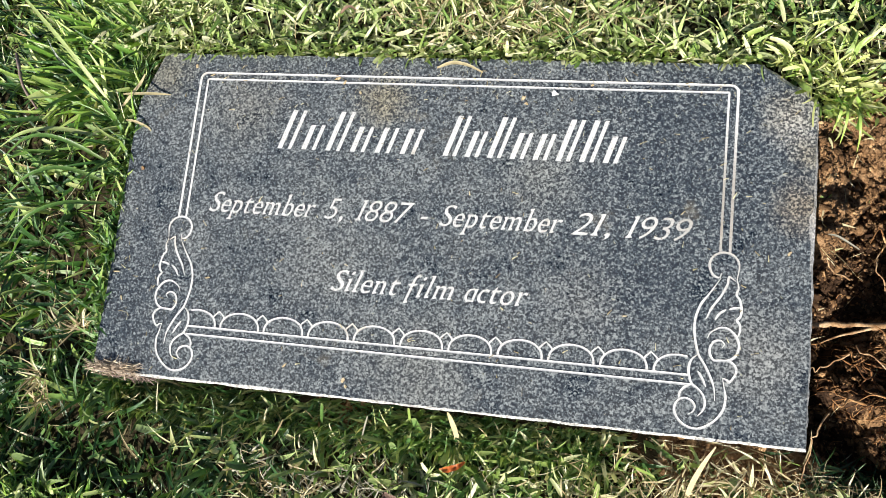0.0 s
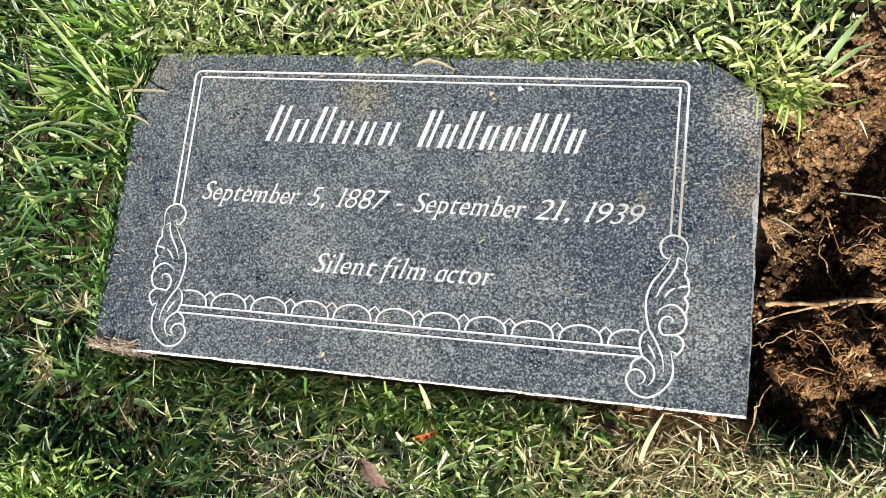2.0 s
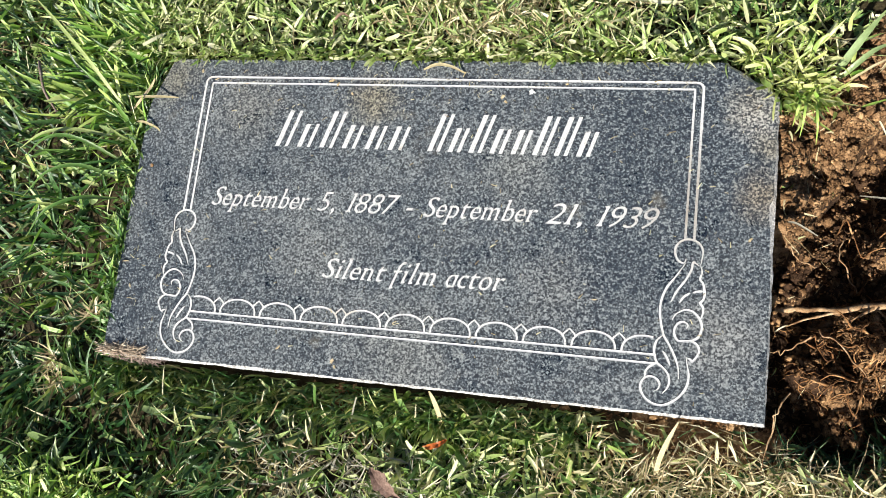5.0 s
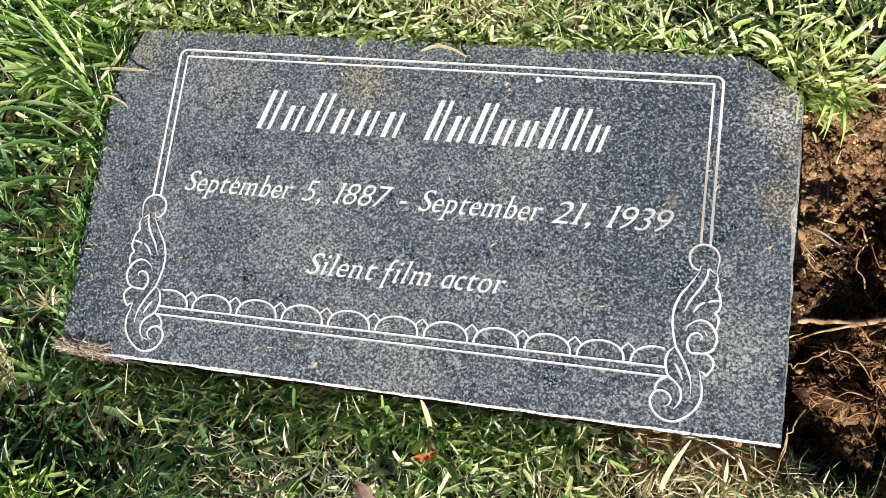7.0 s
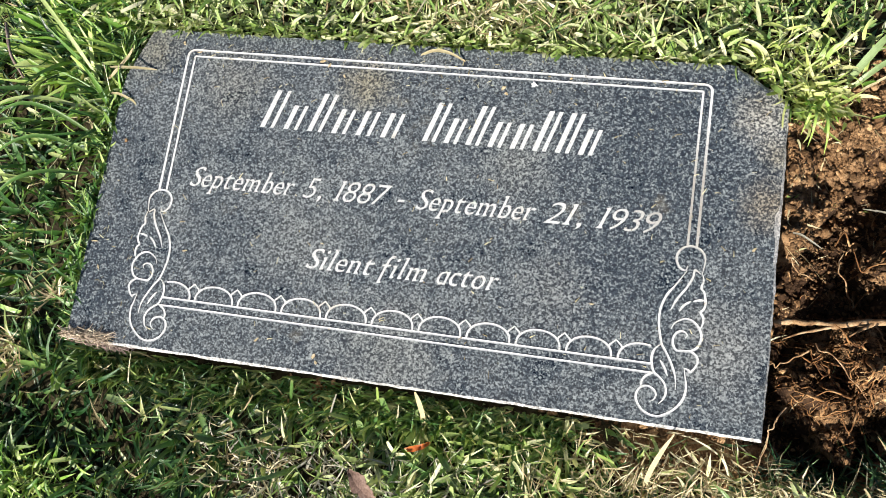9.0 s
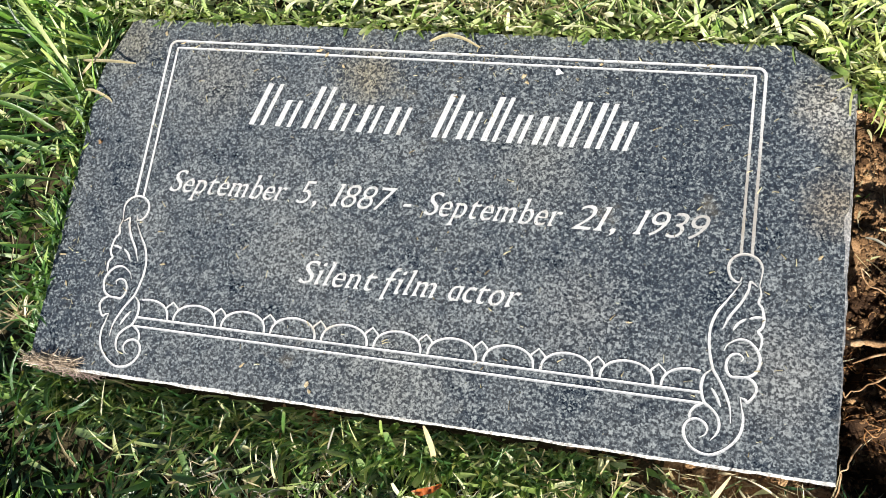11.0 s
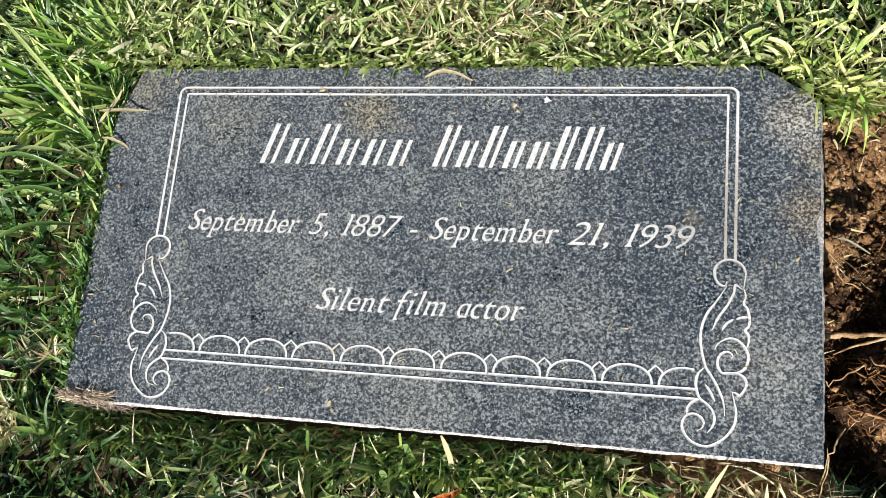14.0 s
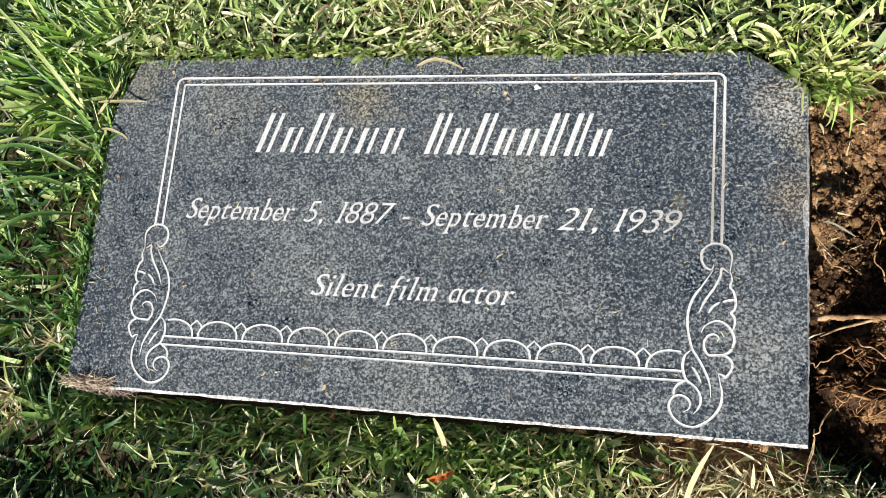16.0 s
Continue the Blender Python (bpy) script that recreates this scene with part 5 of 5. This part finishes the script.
# a clover plant in the lawn
clover = tagged(new("clover"), "small grey-green clover plant in the lawn", "clover")
for cx_, cy_, cz_, turn_ in ((-0.416, -0.234, 0.040, 0.3), (-0.434, -0.252, 0.038, 1.4), (-0.406, -0.254, 0.036, 2.2), (-0.442, -0.230, 0.037, 0.9), (-0.424, -0.268, 0.037, 0.0)):
    bm = bmesh.new()
    for leaf in range(3):
        a = turn_ + leaf * 2.094
        mid_ = bm.verts.new((cx_, cy_, cz_))
        rim = []
        for k_ in range(9):
            t_ = -1.0 + k_ * 0.25
            rad_ = 0.0066 * (1 - 0.25 * abs(t_)) * (0.9 if k_ == 4 else 1.0)
            rim.append(bm.verts.new((cx_ + rad_ * math.cos(a + t_ * 0.75), cy_ + rad_ * math.sin(a + t_ * 0.75), cz_ + 0.0016 * (1 - t_ * t_))))
        for u_, w_ in zip(rim, rim[1:]):
            bm.faces.new((mid_, u_, w_))
    part("leaf", from_bmesh("leaf", bm, CLOVER), clover)
    v_, f_ = tube([(cx_, cy_, cz_), (cx_ + 0.003, cy_ - 0.002, cz_ * 0.6), (-0.424, -0.244, float(ground_height(-0.424, -0.244)) - 0.002)], 0.0006, 0.0007, 5)
    part("stem", array_mesh("stem", v_, f_, [CLOVER]), clover)

# bleached dead tufts and a grey twig in the long grass
for ax, ay in ((-0.381, -0.150), (-0.346, -0.098), (-0.375, -0.172)):
    k = 34
    tuft_dead = blades("dead_tuft", np.stack([rng.normal(ax, 0.004, k), rng.normal(ay, 0.004, k)], 1), r(k, 0.008, 0.028), r(k, 0.0010, 0.0024), r(k, -3.14, 3.14), r(k, 0.5, 1.2), r(k, 0.1, 0.7), STRAW, 5, 0.0, base_z=float(ground_height(ax, ay)) + 0.026)
    tagged(tuft_dead, "bleached dead grass tuft in the lawn", "grass", kind="stuff")
v, f = tube(soft_path([(-0.452, 0.165, 0.052), (-0.440, 0.150, 0.060), (-0.430, 0.128, 0.060), (-0.416, 0.108, 0.052)]), 0.0018, 0.0013, 7)
tagged(new("twig", array_mesh("twig", v, f, [TWIG_BARK])), "short grey-brown twig lying in the long grass", "twig")
ribbon([(-0.108, 0.206, 0.062), (-0.103, 0.209, 0.066), (-0.098, 0.211, 0.066), (-0.094, 0.210, 0.061)], 0.0030, DRY_LEAF, "fallen_leaf", "tiny brown fallen leaf in the mown turf", "leaf", 0.4)

# straws and green shoots on the bare soil
p = in_pit(300)
n = len(p)
litter = blades("straw_litter", p, r(n, 0.006, 0.028), r(n, 0.0007, 0.0020), r(n, -3.14, 3.14), r(n, 1.1, 1.6), r(n, -0.2, 0.3), STRAW, 4, 0.0, overhang=0)
tagged(litter, "dry straws lying on the bare soil", "straw", kind="stuff")
p = in_pit(40)
n = len(p)
shoots = blades("green_shoots", p, r(n, 0.006, 0.020), r(n, 0.0010, 0.0026), r(n, -3.14, 3.14), r(n, 0.4, 1.3), r(n, 0.1, 0.6), PALE, 4, 0.0, overhang=0)
tagged(shoots, "small green shoots on the bare soil", "grass", kind="stuff")


# ---- seed husks and dry bits on the stone ----
def husk(x, y, length, width, turn):
    bm = bmesh.new()
    bmesh.ops.create_icosphere(bm, subdivisions=2, radius=1)
    for v_ in bm.verts:
        w_ = 1 + 0.25 * rng.normal()
        a, c = v_.co.x * length * w_, v_.co.y * width * w_
        v_.co = Vector((x + a * math.cos(turn) - c * math.sin(turn), y + a * math.sin(turn) + c * math.cos(turn), TOP + 0.0003 + 0.0005 * (v_.co.z + 1) * w_))
    return tagged(new("seed_husk", from_bmesh("seed_husk", bm, HUSK)), "small tan seed husk lying on the stone", "seed husk", group="husks on the stone")


for x, y, length, width, turn in ((-0.106, 0.1475, 0.0035, 0.0016, 0.2), (-0.099, 0.1440, 0.0028, 0.0012, 1.2), (-0.083, 0.1345, 0.0022, 0.0014, 2.2), (0.066, 0.1340, 0.0032, 0.0018, 0.9),
                                  (0.069, 0.1290, 0.0022, 0.0014, 2.6), (0.124, 0.1470, 0.0020, 0.0013, 0.5), (-0.205, -0.0450, 0.0038, 0.0010, 0.1), (-0.250, 0.1560, 0.0024, 0.0016, 1.9),
                                  (-0.232, 0.1480, 0.0030, 0.0007, 0.4), (-0.065, -0.1230, 0.0030, 0.0020, 1.1), (-0.062, -0.1280, 0.0022, 0.0015, 2.4), (-0.120, -0.1160, 0.0028, 0.0010, 0.8),
                                  (-0.298, -0.0460, 0.0050, 0.0009, 0.1), (-0.288, -0.0700, 0.0032, 0.0010, 2.0), (0.288, 0.0120, 0.0030, 0.0014, 1.0), (0.165, -0.0480, 0.0024, 0.0008, 0.1)):
    husk(x, y, 0.75 * length, 0.7 * width, turn)


# countless tiny dry bits that the mower blew over the stone
bits = []
for _ in range(520):
    if rng.uniform() < 0.45:
        x, y = rng.uniform(X0 + 0.01, X1 - 0.01), Y1 - 0.008 - abs(rng.normal(0, 0.022))
    elif rng.uniform() < 0.3:
        x, y = rng.normal(-0.06, 0.035), rng.normal(0.128, 0.014)
    else:
        x, y = rng.uniform(X0 + 0.01, X1 - 0.01), rng.uniform(Y0 + 0.01, Y1 - 0.01)
    if stone_inside(x, y) < 0.006:
        continue
    a, length = rng.uniform(0, math.pi), min(0.006, abs(rng.normal(0.0012, 0.0010)) + 0.0005)
    z, dx, dy = TOP + 0.0005, math.cos(a) * length / 2, math.sin(a) * length / 2
    bits.append(tube([(x - dx, y - dy, z), (x + rng.normal(0, 0.0002), y + rng.normal(0, 0.0002), z + 0.0002), (x + dx, y + dy, z)], rng.uniform(0.00022, 0.00045), 0.0002, 4))
v, f = joined(bits)
tagged(new("dry_specks", array_mesh("dry_specks", v, f, [ASHEN], np.zeros((len(v), 2)) + 0.5)), "tiny dry straw specks strewn over the stone", "straw", kind="stuff")
